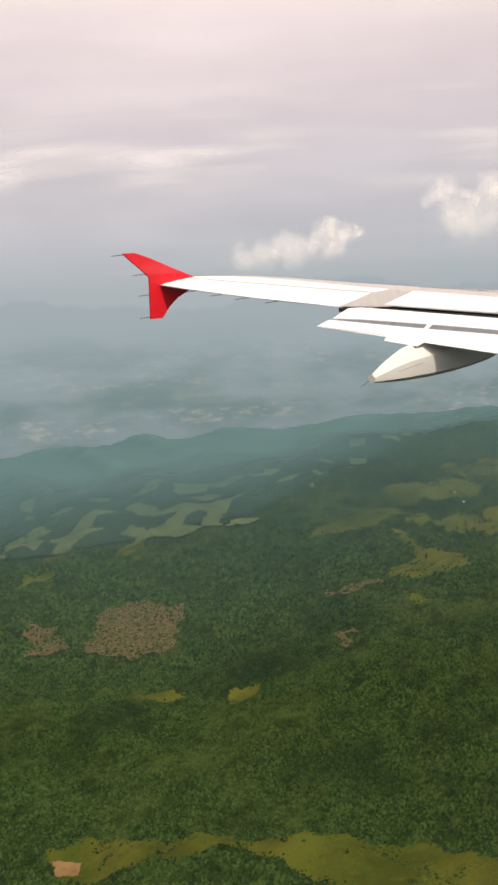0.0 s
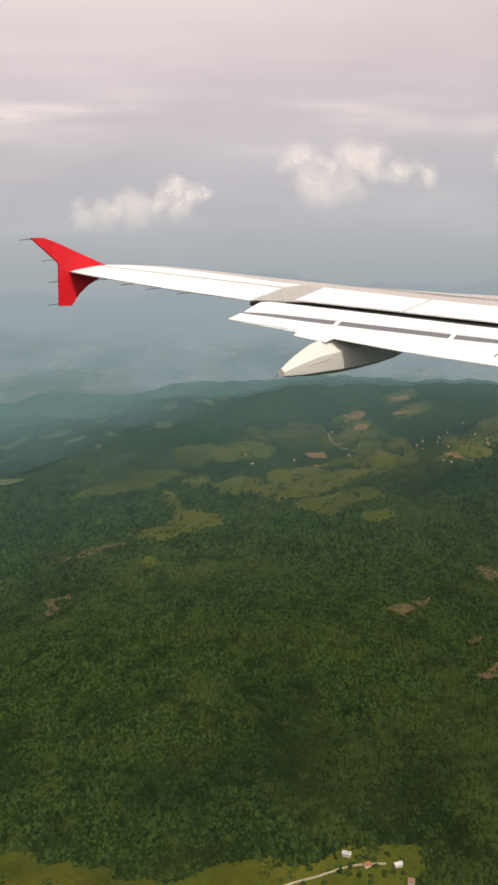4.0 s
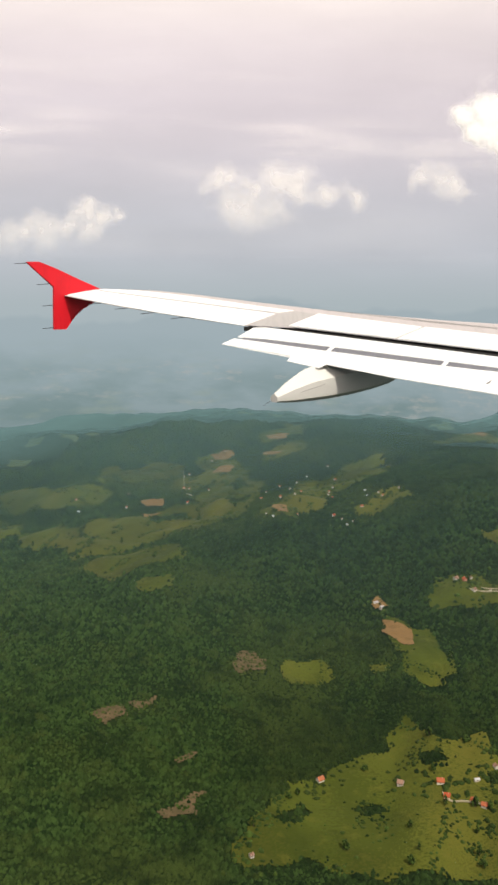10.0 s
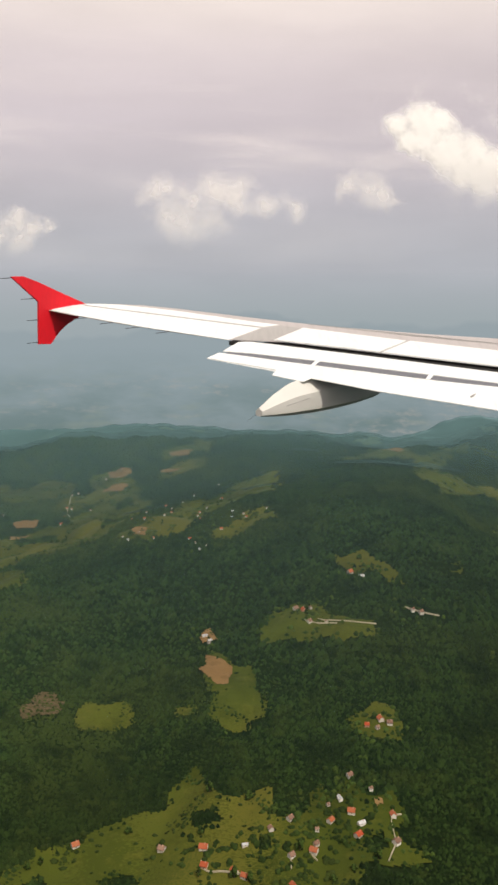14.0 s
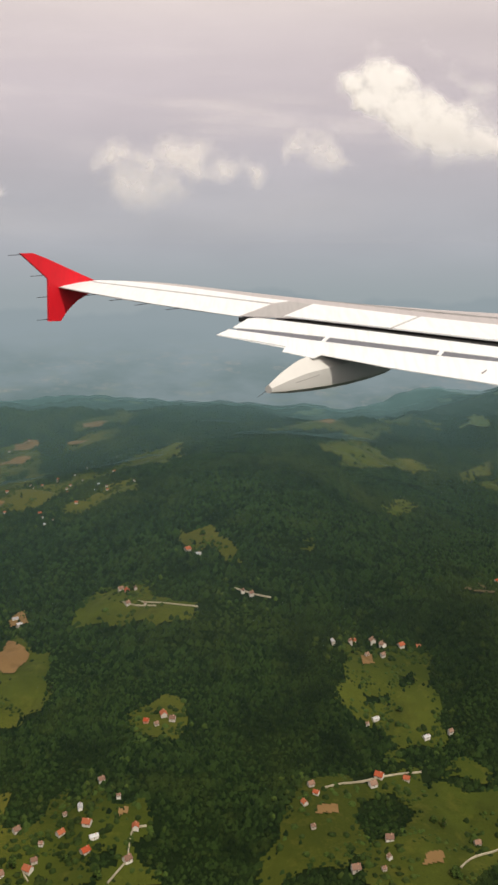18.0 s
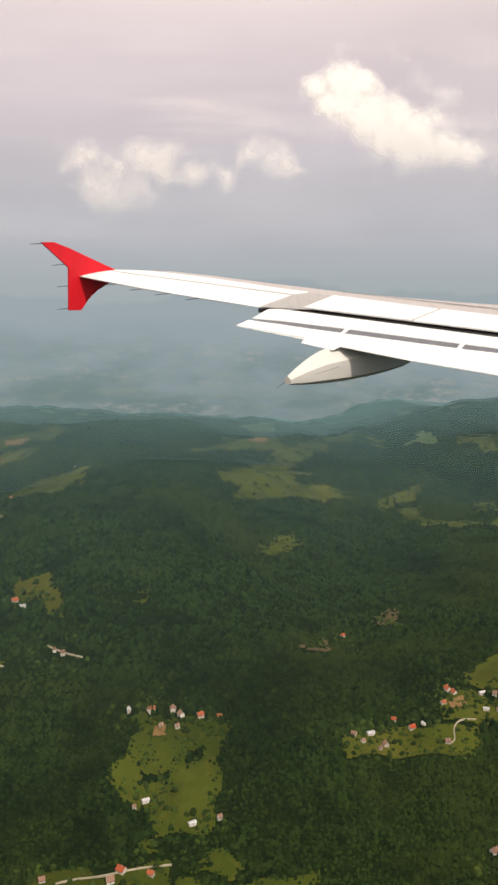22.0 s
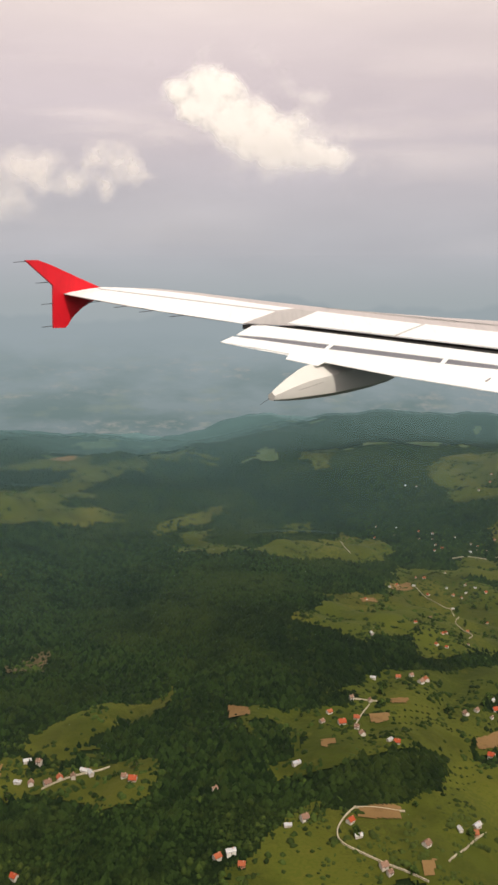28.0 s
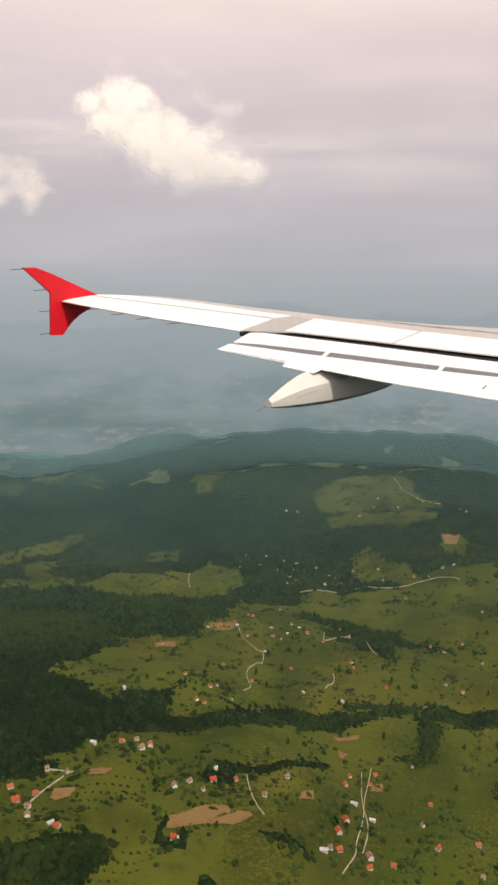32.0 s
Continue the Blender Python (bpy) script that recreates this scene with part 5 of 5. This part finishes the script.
        array_mesh("billow", verts, quads, droplets, ob, smooth=True)


cloud([(242, 625, 84, 12), (229, 625, 81, 8), (255, 625, 83, 10), (246, 625, 74, 13), (258, 625, 64, 14), (274, 625, 64, 11), (269, 625, 54, 14), (286, 625, 54, 14), (289, 625, 45, 13), (304, 625, 47, 12), (314, 625, 45, 8), (236, 625, 71, 8), (280, 625, 46, 12)], 0.012, 0.068, 0.22, 60.0, "bright white heaped cloud with a soft base", push=0.018)
cloud([(71, 710, 50, 8), (81, 710, 49, 7), (78, 710, 34, 11), (92, 710, 30, 12), (108, 710, 31, 10), (119, 710, 54, 11), (129, 710, 49, 8), (167, 710, 43, 6), (146, 710, 45, 7), (98, 710, 45, 7)], -0.01, 0.05, 0.30, 48.0, "pale broken heaped cloud", 0.86, 0.44, 0.036, 2.8)
cloud([(201, 570, 36, 6), (207, 570, 32, 8), (214, 570, 28, 7), (196, 570, 33, 5), (220, 570, 26, 4)], 0.0, 0.05, 0.3, 65.0, "small pale heaped cloud", 0.86, 0.52, 0.034, 2.5)
cloud([(-80, 660, 8, 8), (-62, 660, 10, 10), (-47, 660, 12, 11), (-32, 660, 15, 10), (-21, 660, 24, 9), (-8, 660, 20, 7), (-15, 660, 14, 7), (7, 660, 21, 4)], -0.02, 0.03, 0.32, 70.0, "low pale heaped cloud near the horizon", 0.84, 0.46, 0.034, 2.5)


def cloud_bank():
    """A thin streaked bank of high cloud behind the heaps."""
    n = Nodes("bank_droplets")
    streaks = n.noise(6.0, 5, 0.5, n.place((0.7, 1.0, 4.5)))
    c = n.add("ShaderNodeTexCoord")
    s = n.add("ShaderNodeSeparateXYZ")
    n.link(c.outputs["Object"], s.inputs[0])
    alpha = n.remap(streaks, 0.40, 0.72, 0.03, 0.5)
    alpha.node.interpolation_type = "SMOOTHSTEP"
    edge = n.ramp(n.remap(s.outputs["Z"], 0.0, 0.3, 0.0, 1.0), (0.0, (0.1, 0.1, 0.1)), (0.24, (0.25, 0.25, 0.25)), (0.36, (1.0, 1.0, 1.0)), (0.46, (0.55, 0.55, 0.55)), (0.62, (0.25, 0.25, 0.25)), (1.0, (0.3, 0.3, 0.3)))
    both = n.add("ShaderNodeMath")
    both.operation, both.use_clamp = "MULTIPLY", True
    n.link(alpha, both.inputs[0])
    n.link(edge, both.inputs[1])
    n.finish((0.86, 0.80, 0.78), 1.0, spec=0.0)
    gone = n.add("ShaderNodeBsdfTransparent")
    veil = n.add("ShaderNodeMixShader")
    n.link(both.outputs[0], veil.inputs[0])
    n.link(gone.outputs[0], veil.inputs[1])
    n.link(n.bsdf.outputs[0], veil.inputs[2])
    n.link(veil.outputs[0], n.out.inputs["Surface"])
    gx, gz = np.meshgrid(np.linspace(-0.75, 1.1, 40), np.linspace(0.0, 0.7, 20))
    gy = 0.86 + 0.03 * np.sin(5 * gx) + 0.35 * (gz - 0.03)
    k = np.arange(gx.size).reshape(gx.shape)
    faces = np.stack([k[:-1, :-1], k[:-1, 1:], k[1:, 1:], k[1:, :-1]], -1).reshape(-1, 4)
    ob = array_mesh("cloud_bank", np.stack([gx, gy, gz], -1).reshape(-1, 3), faces, n.mat, smooth=True)
    return tagged(ob, "thin streaked pinkish white cloud bank", "cloud", kind="structure")


cloud_bank()


def haze_layer():
    """A tinted sheet over the country stands in for haze in the air: it thickens with distance and lets the land show
    through.
    """
    n = Nodes("haze_sheet_tint")
    # Haze colour painted on the sheet, lit like any matt surface.
    haze_tint = n.add("ShaderNodeBsdfDiffuse", Color=(0.098, 0.172, 0.176, 1))
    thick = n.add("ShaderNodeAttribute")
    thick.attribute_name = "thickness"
    gone = n.add("ShaderNodeBsdfTransparent")
    veil = n.add("ShaderNodeMixShader")
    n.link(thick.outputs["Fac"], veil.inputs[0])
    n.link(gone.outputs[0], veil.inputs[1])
    n.link(haze_tint.outputs[0], veil.inputs[2])
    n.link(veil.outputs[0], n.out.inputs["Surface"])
    gx, gy = np.meshgrid(np.arange(-0.42, 0.72, 0.004), np.arange(0.105, FAR_EDGE + 0.001, 0.0025))
    gz = rise(gx, gy)
    for axis in (0, 1):
        gz = sum(np.roll(np.pad(gz, 6, mode="edge"), k, axis)[6:-6, 6:-6] for k in range(-5, 6)) / 11
    gz = np.maximum(gz + 0.0032, rise(gx, gy) + 0.0029) - 0.0003 * np.clip((gy - 0.566) / 0.036, 0, 1)
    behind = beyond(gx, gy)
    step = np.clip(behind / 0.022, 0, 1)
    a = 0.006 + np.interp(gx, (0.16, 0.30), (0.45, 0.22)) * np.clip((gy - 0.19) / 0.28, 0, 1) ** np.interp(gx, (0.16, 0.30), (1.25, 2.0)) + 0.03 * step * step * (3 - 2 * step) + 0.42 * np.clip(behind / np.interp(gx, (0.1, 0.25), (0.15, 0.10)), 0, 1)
    k = np.arange(gx.size).reshape(gx.shape)
    faces = np.stack([k[:-1, :-1], k[:-1, 1:], k[1:, 1:], k[1:, :-1]], -1).reshape(-1, 4)
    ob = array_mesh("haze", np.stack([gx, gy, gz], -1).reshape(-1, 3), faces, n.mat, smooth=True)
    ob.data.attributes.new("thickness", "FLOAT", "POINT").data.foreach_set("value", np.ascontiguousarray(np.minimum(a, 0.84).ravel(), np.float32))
    return tagged(ob, "translucent blue-grey sheet standing in for haze over far hills", "haze", kind="structure")


haze_layer()


def backdrop():
    """The far lowland with its haze painted on a glowing bowl beyond everything else."""
    n = Nodes("painted_far_haze")
    c = n.add("ShaderNodeTexCoord")
    s = n.add("ShaderNodeSeparateXYZ")
    n.link(c.outputs["Object"], s.inputs[0])
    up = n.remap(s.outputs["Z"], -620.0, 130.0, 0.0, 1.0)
    # Haze is put into the colour: paler and bluer towards the horizon.
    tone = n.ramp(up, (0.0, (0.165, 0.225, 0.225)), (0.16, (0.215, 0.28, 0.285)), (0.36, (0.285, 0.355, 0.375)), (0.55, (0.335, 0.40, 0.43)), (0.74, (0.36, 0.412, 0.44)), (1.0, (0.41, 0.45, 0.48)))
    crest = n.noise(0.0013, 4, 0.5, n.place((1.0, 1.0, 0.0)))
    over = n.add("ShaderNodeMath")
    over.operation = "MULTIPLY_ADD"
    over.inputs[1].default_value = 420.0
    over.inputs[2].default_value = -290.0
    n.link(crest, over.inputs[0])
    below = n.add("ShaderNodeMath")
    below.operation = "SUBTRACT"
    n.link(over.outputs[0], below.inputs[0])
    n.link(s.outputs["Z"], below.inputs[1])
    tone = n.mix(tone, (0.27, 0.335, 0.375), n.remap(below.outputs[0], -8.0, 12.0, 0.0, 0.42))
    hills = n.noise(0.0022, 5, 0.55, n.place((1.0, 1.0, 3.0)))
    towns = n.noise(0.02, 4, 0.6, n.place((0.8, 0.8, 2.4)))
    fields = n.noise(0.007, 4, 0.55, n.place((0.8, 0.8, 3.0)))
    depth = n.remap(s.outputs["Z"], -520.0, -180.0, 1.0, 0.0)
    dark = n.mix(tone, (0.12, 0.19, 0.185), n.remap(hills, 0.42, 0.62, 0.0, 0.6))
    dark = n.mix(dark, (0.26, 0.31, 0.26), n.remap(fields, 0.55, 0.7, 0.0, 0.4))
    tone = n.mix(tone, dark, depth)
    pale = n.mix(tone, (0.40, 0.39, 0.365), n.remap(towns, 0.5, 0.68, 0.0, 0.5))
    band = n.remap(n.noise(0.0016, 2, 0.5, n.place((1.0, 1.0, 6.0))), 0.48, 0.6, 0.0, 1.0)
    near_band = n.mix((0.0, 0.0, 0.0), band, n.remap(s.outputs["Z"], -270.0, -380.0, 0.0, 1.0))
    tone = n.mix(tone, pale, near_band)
    # The bowl glows by itself so that the painted haze shows.
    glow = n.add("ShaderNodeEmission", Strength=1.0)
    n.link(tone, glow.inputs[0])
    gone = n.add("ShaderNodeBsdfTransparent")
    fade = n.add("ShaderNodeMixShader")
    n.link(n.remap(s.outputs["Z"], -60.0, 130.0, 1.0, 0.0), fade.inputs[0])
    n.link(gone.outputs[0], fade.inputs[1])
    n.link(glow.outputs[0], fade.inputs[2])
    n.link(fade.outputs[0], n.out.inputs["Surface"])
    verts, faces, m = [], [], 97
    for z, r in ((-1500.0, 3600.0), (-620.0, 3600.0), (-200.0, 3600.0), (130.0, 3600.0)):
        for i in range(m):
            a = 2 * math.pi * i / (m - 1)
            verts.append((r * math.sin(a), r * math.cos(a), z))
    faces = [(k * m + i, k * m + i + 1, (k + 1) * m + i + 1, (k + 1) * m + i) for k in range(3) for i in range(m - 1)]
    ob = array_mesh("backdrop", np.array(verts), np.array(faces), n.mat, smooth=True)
    return tagged(ob, "glowing backdrop painted as hazy blue-grey lowland", "distance", kind="structure")


backdrop()

# ---- houses ----
def box(bm, x0, x1, y0, y1, z0, z1):
    made = bmesh.ops.create_cube(bm, size=1)
    for v in made["verts"]:
        v.co = Vector((x0 + (v.co.x + 0.5) * (x1 - x0), y0 + (v.co.y + 0.5) * (y1 - y0), z0 + (v.co.z + 0.5) * (z1 - z0)))


def gable(bm, x, y, z, top, thick):
    """A pitched roof with eaves that stand out, as one closed form."""
    ring = [(-y, z), (0, top), (y, z), (y, z - thick), (0, top - thick), (-y, z - thick)]
    a = [bm.verts.new((-x, p, q)) for p, q in ring]
    b = [bm.verts.new((x, p, q)) for p, q in ring]
    for i in range(6):
        j = (i + 1) % 6
        bm.faces.new((a[i], a[j], b[j], b[i]))
    for s in (a, b):
        bm.faces.new((s[0], s[1], s[4], s[5]))
        bm.faces.new((s[1], s[2], s[3], s[4]))


def house(label, wall, roof, length, width, eaves, ridge):
    """A village house: walls with gables, roof, chimney, door and windows. Sizes in millimetres of the model."""
    ob = new("house")
    ob.empty_display_size = 0.002
    tagged(ob, label, "house", "village houses")
    l, w, e, r = length / 2000, width / 2000, eaves / 1000, ridge / 1000
    bm = bmesh.new()
    box(bm, -l, l, -w, w, -0.0012, e)
    for x in (-l, l):
        s = 1 if x > 0 else -1
        p = [bm.verts.new(q) for q in ((x, -w, e), (x, w, e), (x, 0, r - 0.00012), (x - s * 0.0001, -w, e), (x - s * 0.0001, w, e), (x - s * 0.0001, 0, r - 0.00012))]
        for f in ((0, 1, 2), (3, 5, 4), (0, 2, 5, 3), (1, 4, 5, 2)):
            bm.faces.new([p[i] for i in f])
    part("wall", bm, wall, ob)
    bm = bmesh.new()
    gable(bm, l * 1.12, w * 1.22, e - 0.0002, r, 0.00014)
    part("roof", bm, roof, ob)
    bm = bmesh.new()
    box(bm, l * 0.35, l * 0.35 + 0.00024, -0.00036, -0.00012, e, r + 0.00035)
    part("chimney", bm, BRICK, ob)
    for x in (-0.5, 0.5):
        bm = bmesh.new()
        box(bm, x * l - 0.00017, x * l + 0.00017, -w - 0.00003, -w + 0.00006, e * 0.45, e * 0.8)
        part("window", bm, PANE, ob)
    bm = bmesh.new()
    box(bm, -0.00014, 0.00014, -w - 0.00003, -w + 0.00006, 0.0, e * 0.62)
    part("door", bm, BARK, ob)
    return ob


KINDS = [house("white plastered village house with a red tiled roof", PLASTER, TILE_RED, 2.7, 2.3, 0.95, 1.95),
         house("white house with a weathered brown tiled roof", PLASTER, TILE_BROWN, 2.4, 2.2, 1.05, 1.95),
         house("unplastered brick house with a red tiled roof", BRICK, TILE_RED, 2.3, 2.1, 1.0, 1.9),
         house("pale farm building with a light sheet roof", PLASTER, SHEET, 2.9, 1.6, 0.95, 1.45),
         house("small pale house with a brown tiled roof", PLASTER, TILE_BROWN, 1.8, 1.6, 1.1, 1.75)]
YARDS, pick = [], random.Random(11)


def hamlet(*points):
    """Houses on the plan, each turned towards its lane."""
    for x, y in metres(points):
        kind = KINDS[pick.choice((0, 0, 0, 1, 1, 1, 2, 3, 3, 4, 4))]
        size = pick.uniform(0.27, 0.41) * (1.0 if y < 0.28 else 0.72)
        m = pose(x, y, float(rise(np.float64(x), np.float64(y))) + 0.0002, 0, 0, pick.choice((20, 110, 35, -15)) + pick.uniform(-15, 15))
        copy = copy_thing(kind, m @ Matrix.Scale(size, 4))
        copy.scale = (size, size, size)
        YARDS.append((x, y))


hamlet((61, 139.2), (49.7, 131.5), (63.6, 137.5), (67.8, 137.8), (56.3, 133), (38.9, 130.1), (69.2, 135.1), (318, 431.1), (325, 430), (333.7, 408.4), (334.9, 414.3), (341, 407.5))
hamlet((344.7, 400.8), (346.3, 398.4), (351.8, 399.1), (359.2, 396), (331.1, 419.6), (343.6, 280.1), (338.4, 267.4), (341.4, 261), (353, 276), (352.3, 265.5), (358.9, 267.4), (358, 261))
hamlet((367, 315.7), (373.8, 326.8), (371.3, 335.9), (380.1, 353.3), (390.6, 458.7), (395.4, 440.7), (389.9, 480.3), (374.3, 459.8), (365.3, 460.2), (78.6, 366.5), (79, 353.4), (80.2, 343.2))
hamlet((44.5, 340.5), (19, 326.3), (107.8, 297.5), (114.7, 322.1), (129.8, 357.6), (127, 284.9), (60, 342.6), (85.9, 361.6), (124.5, 317.8), (134.5, 305.6), (114.6, 196), (103.9, 175.7))
hamlet((104.5, 328), (106, 300.6), (110.1, 313.5), (133, 192.7), (133.3, 189.2), (138.7, 193), (137.3, 188.8), (138.7, 188.1), (145, 185.7), (145, 190.6), (152.5, 200.4), (148.8, 195))
hamlet((127.1, 194.2), (142.3, 195.6), (154.4, 193.9), (150.8, 196.6), (158.7, 217.5), (160.3, 216.6), (148.8, 255.8), (151.2, 248.6), (154.5, 248), (128.7, 286.5), (124.1, 292.3), (126.6, 327.8))
hamlet((116.8, 361.2), (111, 363.1), (114.2, 350.2), (110.1, 301.3), (134.4, 310.2), (137.5, 304.5), (143.8, 308.2), (58.9, 354.2), (76.6, 368.3), (75.3, 383.2), (77, 385.9), (84.7, 400.1))
hamlet((89.1, 410), (128.3, 372.5), (143.6, 381.6), (130.1, 250), (131.2, 248.6), (155.1, 195.9), (41.8, 349.9), (160.9, 263.6), (173.7, 249.5), (172.1, 250), (125.5, 314.3), (124.9, 320.2))
hamlet((116.6, 323.4), (106.2, 349.2), (138.2, 301.6), (131.9, 295.6), (114.4, 296.9), (125.7, 288.1), (120.4, 363.4), (163.1, 261.3), (150.3, 253.8), (151.8, 254.5), (187.6, 237.1), (190.6, 238.2))
hamlet((194.5, 239), (196, 237.4), (199.1, 237.7), (202.2, 238.6), (191.2, 239), (193.1, 235.2), (199.9, 217.9), (203.7, 219.1), (182.8, 203.5), (181.2, 201.6), (190.6, 206.5), (191.7, 208.3))
hamlet((195.5, 208.7), (182.2, 205.1), (161.1, 218.8), (162.5, 217.9), (157.2, 201.8), (153.9, 197.8), (145.1, 197.4), (148.5, 192.7), (148.1, 191.5), (159.6, 193.2), (159.9, 198.1), (202.5, 197.6))
hamlet((186.7, 191.1), (190.9, 193), (190, 191.1), (192.8, 221.1), (150.7, 199.5), (154.4, 204.9), (182.1, 197.6), (191.4, 196.5), (195.7, 234.8), (191.4, 219.7), (241.3, 245.6), (246, 245.3))
hamlet((245.8, 241.2), (238.2, 233.3), (226.5, 236.1), (228.7, 234.2), (227.7, 232.9), (233.3, 237.8), (223.8, 235.4), (225.1, 233.8), (235.1, 237.9), (230.7, 240.2), (250.2, 240.2), (251.7, 241))
hamlet((254.7, 242.7), (255.6, 242.4), (239.1, 242.8), (240.3, 211.6), (250.6, 212.9), (305.3, 530), (301.9, 518), (250.4, 224.1), (224.4, 271.8), (240.5, 246.6), (247.9, 244.5), (260.7, 240.4))
hamlet((262.1, 239), (253.5, 241.2), (247.8, 240.6), (273.2, 237), (274.2, 226.1), (275.8, 226.8), (277.2, 225), (282.7, 231.6), (284.8, 232.3), (284.1, 244.1), (289.6, 258.3), (293.7, 256.9))
hamlet((293.4, 253.8), (294, 251.5), (297.7, 249.3), (298.7, 248.8), (299.3, 228), (304.3, 232.5), (306.8, 234), (312.3, 265), (313.6, 253.5), (291.2, 228.7), (293.8, 224.9), (294.4, 224))
hamlet((296.5, 263.5), (298.2, 274), (306.2, 272.3), (317.9, 270.7), (290.4, 230.9), (306.1, 232.3), (316.6, 265.3), (316.3, 421.5), (323, 420), (328.7, 403.8), (332.7, 397.2), (331.7, 393.6))
hamlet((334.4, 395.3), (342.8, 393.4), (345.6, 395.5), (347.9, 393.2), (359.3, 386.3), (361.1, 382.4), (368.1, 385), (372.2, 385.3), (377.2, 389.3), (380.8, 390.6), (363.2, 369), (318.2, 351.3))
hamlet((313.9, 352.9), (311.1, 346.7), (320.7, 362.9), (322, 357.6), (329.1, 364.6), (326.8, 350.8), (331.9, 351.9), (333.8, 348.9), (335.6, 345.2), (344.1, 351.7), (345.8, 343.6), (339.2, 340))
hamlet((327.2, 344.8), (330.8, 346.3), (320.9, 345.1), (310.2, 302), (316.5, 318.8), (316.4, 300.9), (315.2, 299.3), (319.5, 295), (313.1, 294), (314.7, 292.3), (325.4, 336.4), (331.3, 326.2))
hamlet((322.9, 310), (344.8, 327.9), (345, 324.8), (351.1, 317), (357.8, 307.8), (364.2, 319.1), (364, 336.3), (366.6, 333.7), (341.1, 307.2), (333.4, 309.9), (300.1, 292.1), (302.6, 324.9))
hamlet((302.7, 274.8), (305, 275.1), (307.4, 273.8), (293.5, 263.5), (288.3, 255.8), (291.3, 255.2), (314.4, 266.5), (317.9, 268), (321.4, 269.3), (325.9, 265.9), (329.4, 271.7), (339.2, 277.6))
hamlet((340.3, 281.6), (344.8, 282.8), (337.1, 264.8), (340.1, 271.9), (335.6, 261), (334.6, 260), (336.9, 261.1), (342.7, 268.9), (341.1, 258.8), (328.9, 246.9), (330.1, 249.2), (327.3, 245.7))
hamlet((334.6, 249.2), (350.8, 270.4), (351.7, 286.1), (344.9, 260.7), (329.2, 343.7), (308.5, 533.2), (382.7, 466.8), (384.1, 463.1), (390.4, 462.3), (393.8, 443), (332.3, 458.8), (336.5, 458))
hamlet((381.9, 505.8), (382.8, 531.4), (367.7, 467.9), (359, 451.5))
for k in KINDS:
    for o in (*k.children_recursive, k):
        bpy.data.objects.remove(o)


def gardens():
    """Fruit trees and bushes in the yards between the houses."""
    rng = np.random.default_rng(21)
    p = np.repeat(np.array(YARDS), 15, axis=0)
    way, far = rng.uniform(0, 6.28, len(p)), rng.uniform(0.0012, 0.0050, len(p))
    x, y = p[:, 0] + far * np.cos(way), p[:, 1] + far * np.sin(way)
    clear = np.ones(len(p), bool)
    for q in YARDS:
        clear &= np.hypot(x - q[0], y - q[1]) > 0.0011
    x, y = x[clear], y[clear]
    ob = crowns("garden_trees", x, y, rng.uniform(0.0003, 0.0006, len(x)), HEDGE, rng, 2.0, True)
    tagged(ob, "leafy fruit trees and bushes in village yards", "garden", kind="stuff")


gardens()


# far villages: centre and reach on the plan, in millimetres
TOWNS = ((127.8, 538, 26.2, 5.6), (179.6, 575.1, 11.5, 7.1), (153.7, 533, 5.8, 3.5), (200.3, 517, 8.1, 2.1), (-80.6, 452, 9, 5))


def far_villages():
    """Pale house fronts of villages in the haze, too small to tell apart."""
    rng = np.random.default_rng(44)
    corner = np.array([(a, b, c) for c in (0, 1) for a, b in ((-1, -1), (1, -1), (1, 1), (-1, 1))], float)
    sides = np.array([(0, 1, 5, 4), (1, 2, 6, 5), (2, 3, 7, 6), (3, 0, 4, 7), (4, 5, 6, 7)])
    for cx, cy, rx, ry in TOWNS:
        n = int(8 + 1.0 * rx)
        x, y = (cx + rx * rng.normal(0, 0.5, n)) / 1000, (cy + max(ry, 4) * rng.normal(0, 0.5, n)) / 1000
        ok = (y < FAR_EDGE - 0.005)
        x, y = x[ok], y[ok]
        size = np.stack([rng.uniform(0.0002, 0.0004, len(x)), rng.uniform(0.0002, 0.0003, len(x)), rng.uniform(0.0005, 0.0009, len(x))], -1)
        verts = corner[None] * size[:, None] + np.stack([x, y, rise(x, y) - 0.0001], -1)[:, None]
        faces = sides[None] + 8 * np.arange(len(x))[:, None, None]
        ob = array_mesh("far_village", verts.reshape(-1, 3), faces.reshape(-1, 4), PLASTER)
        tagged(ob, "pale houses of a village far off in haze", "village", "far villages", "stuff")


far_villages()
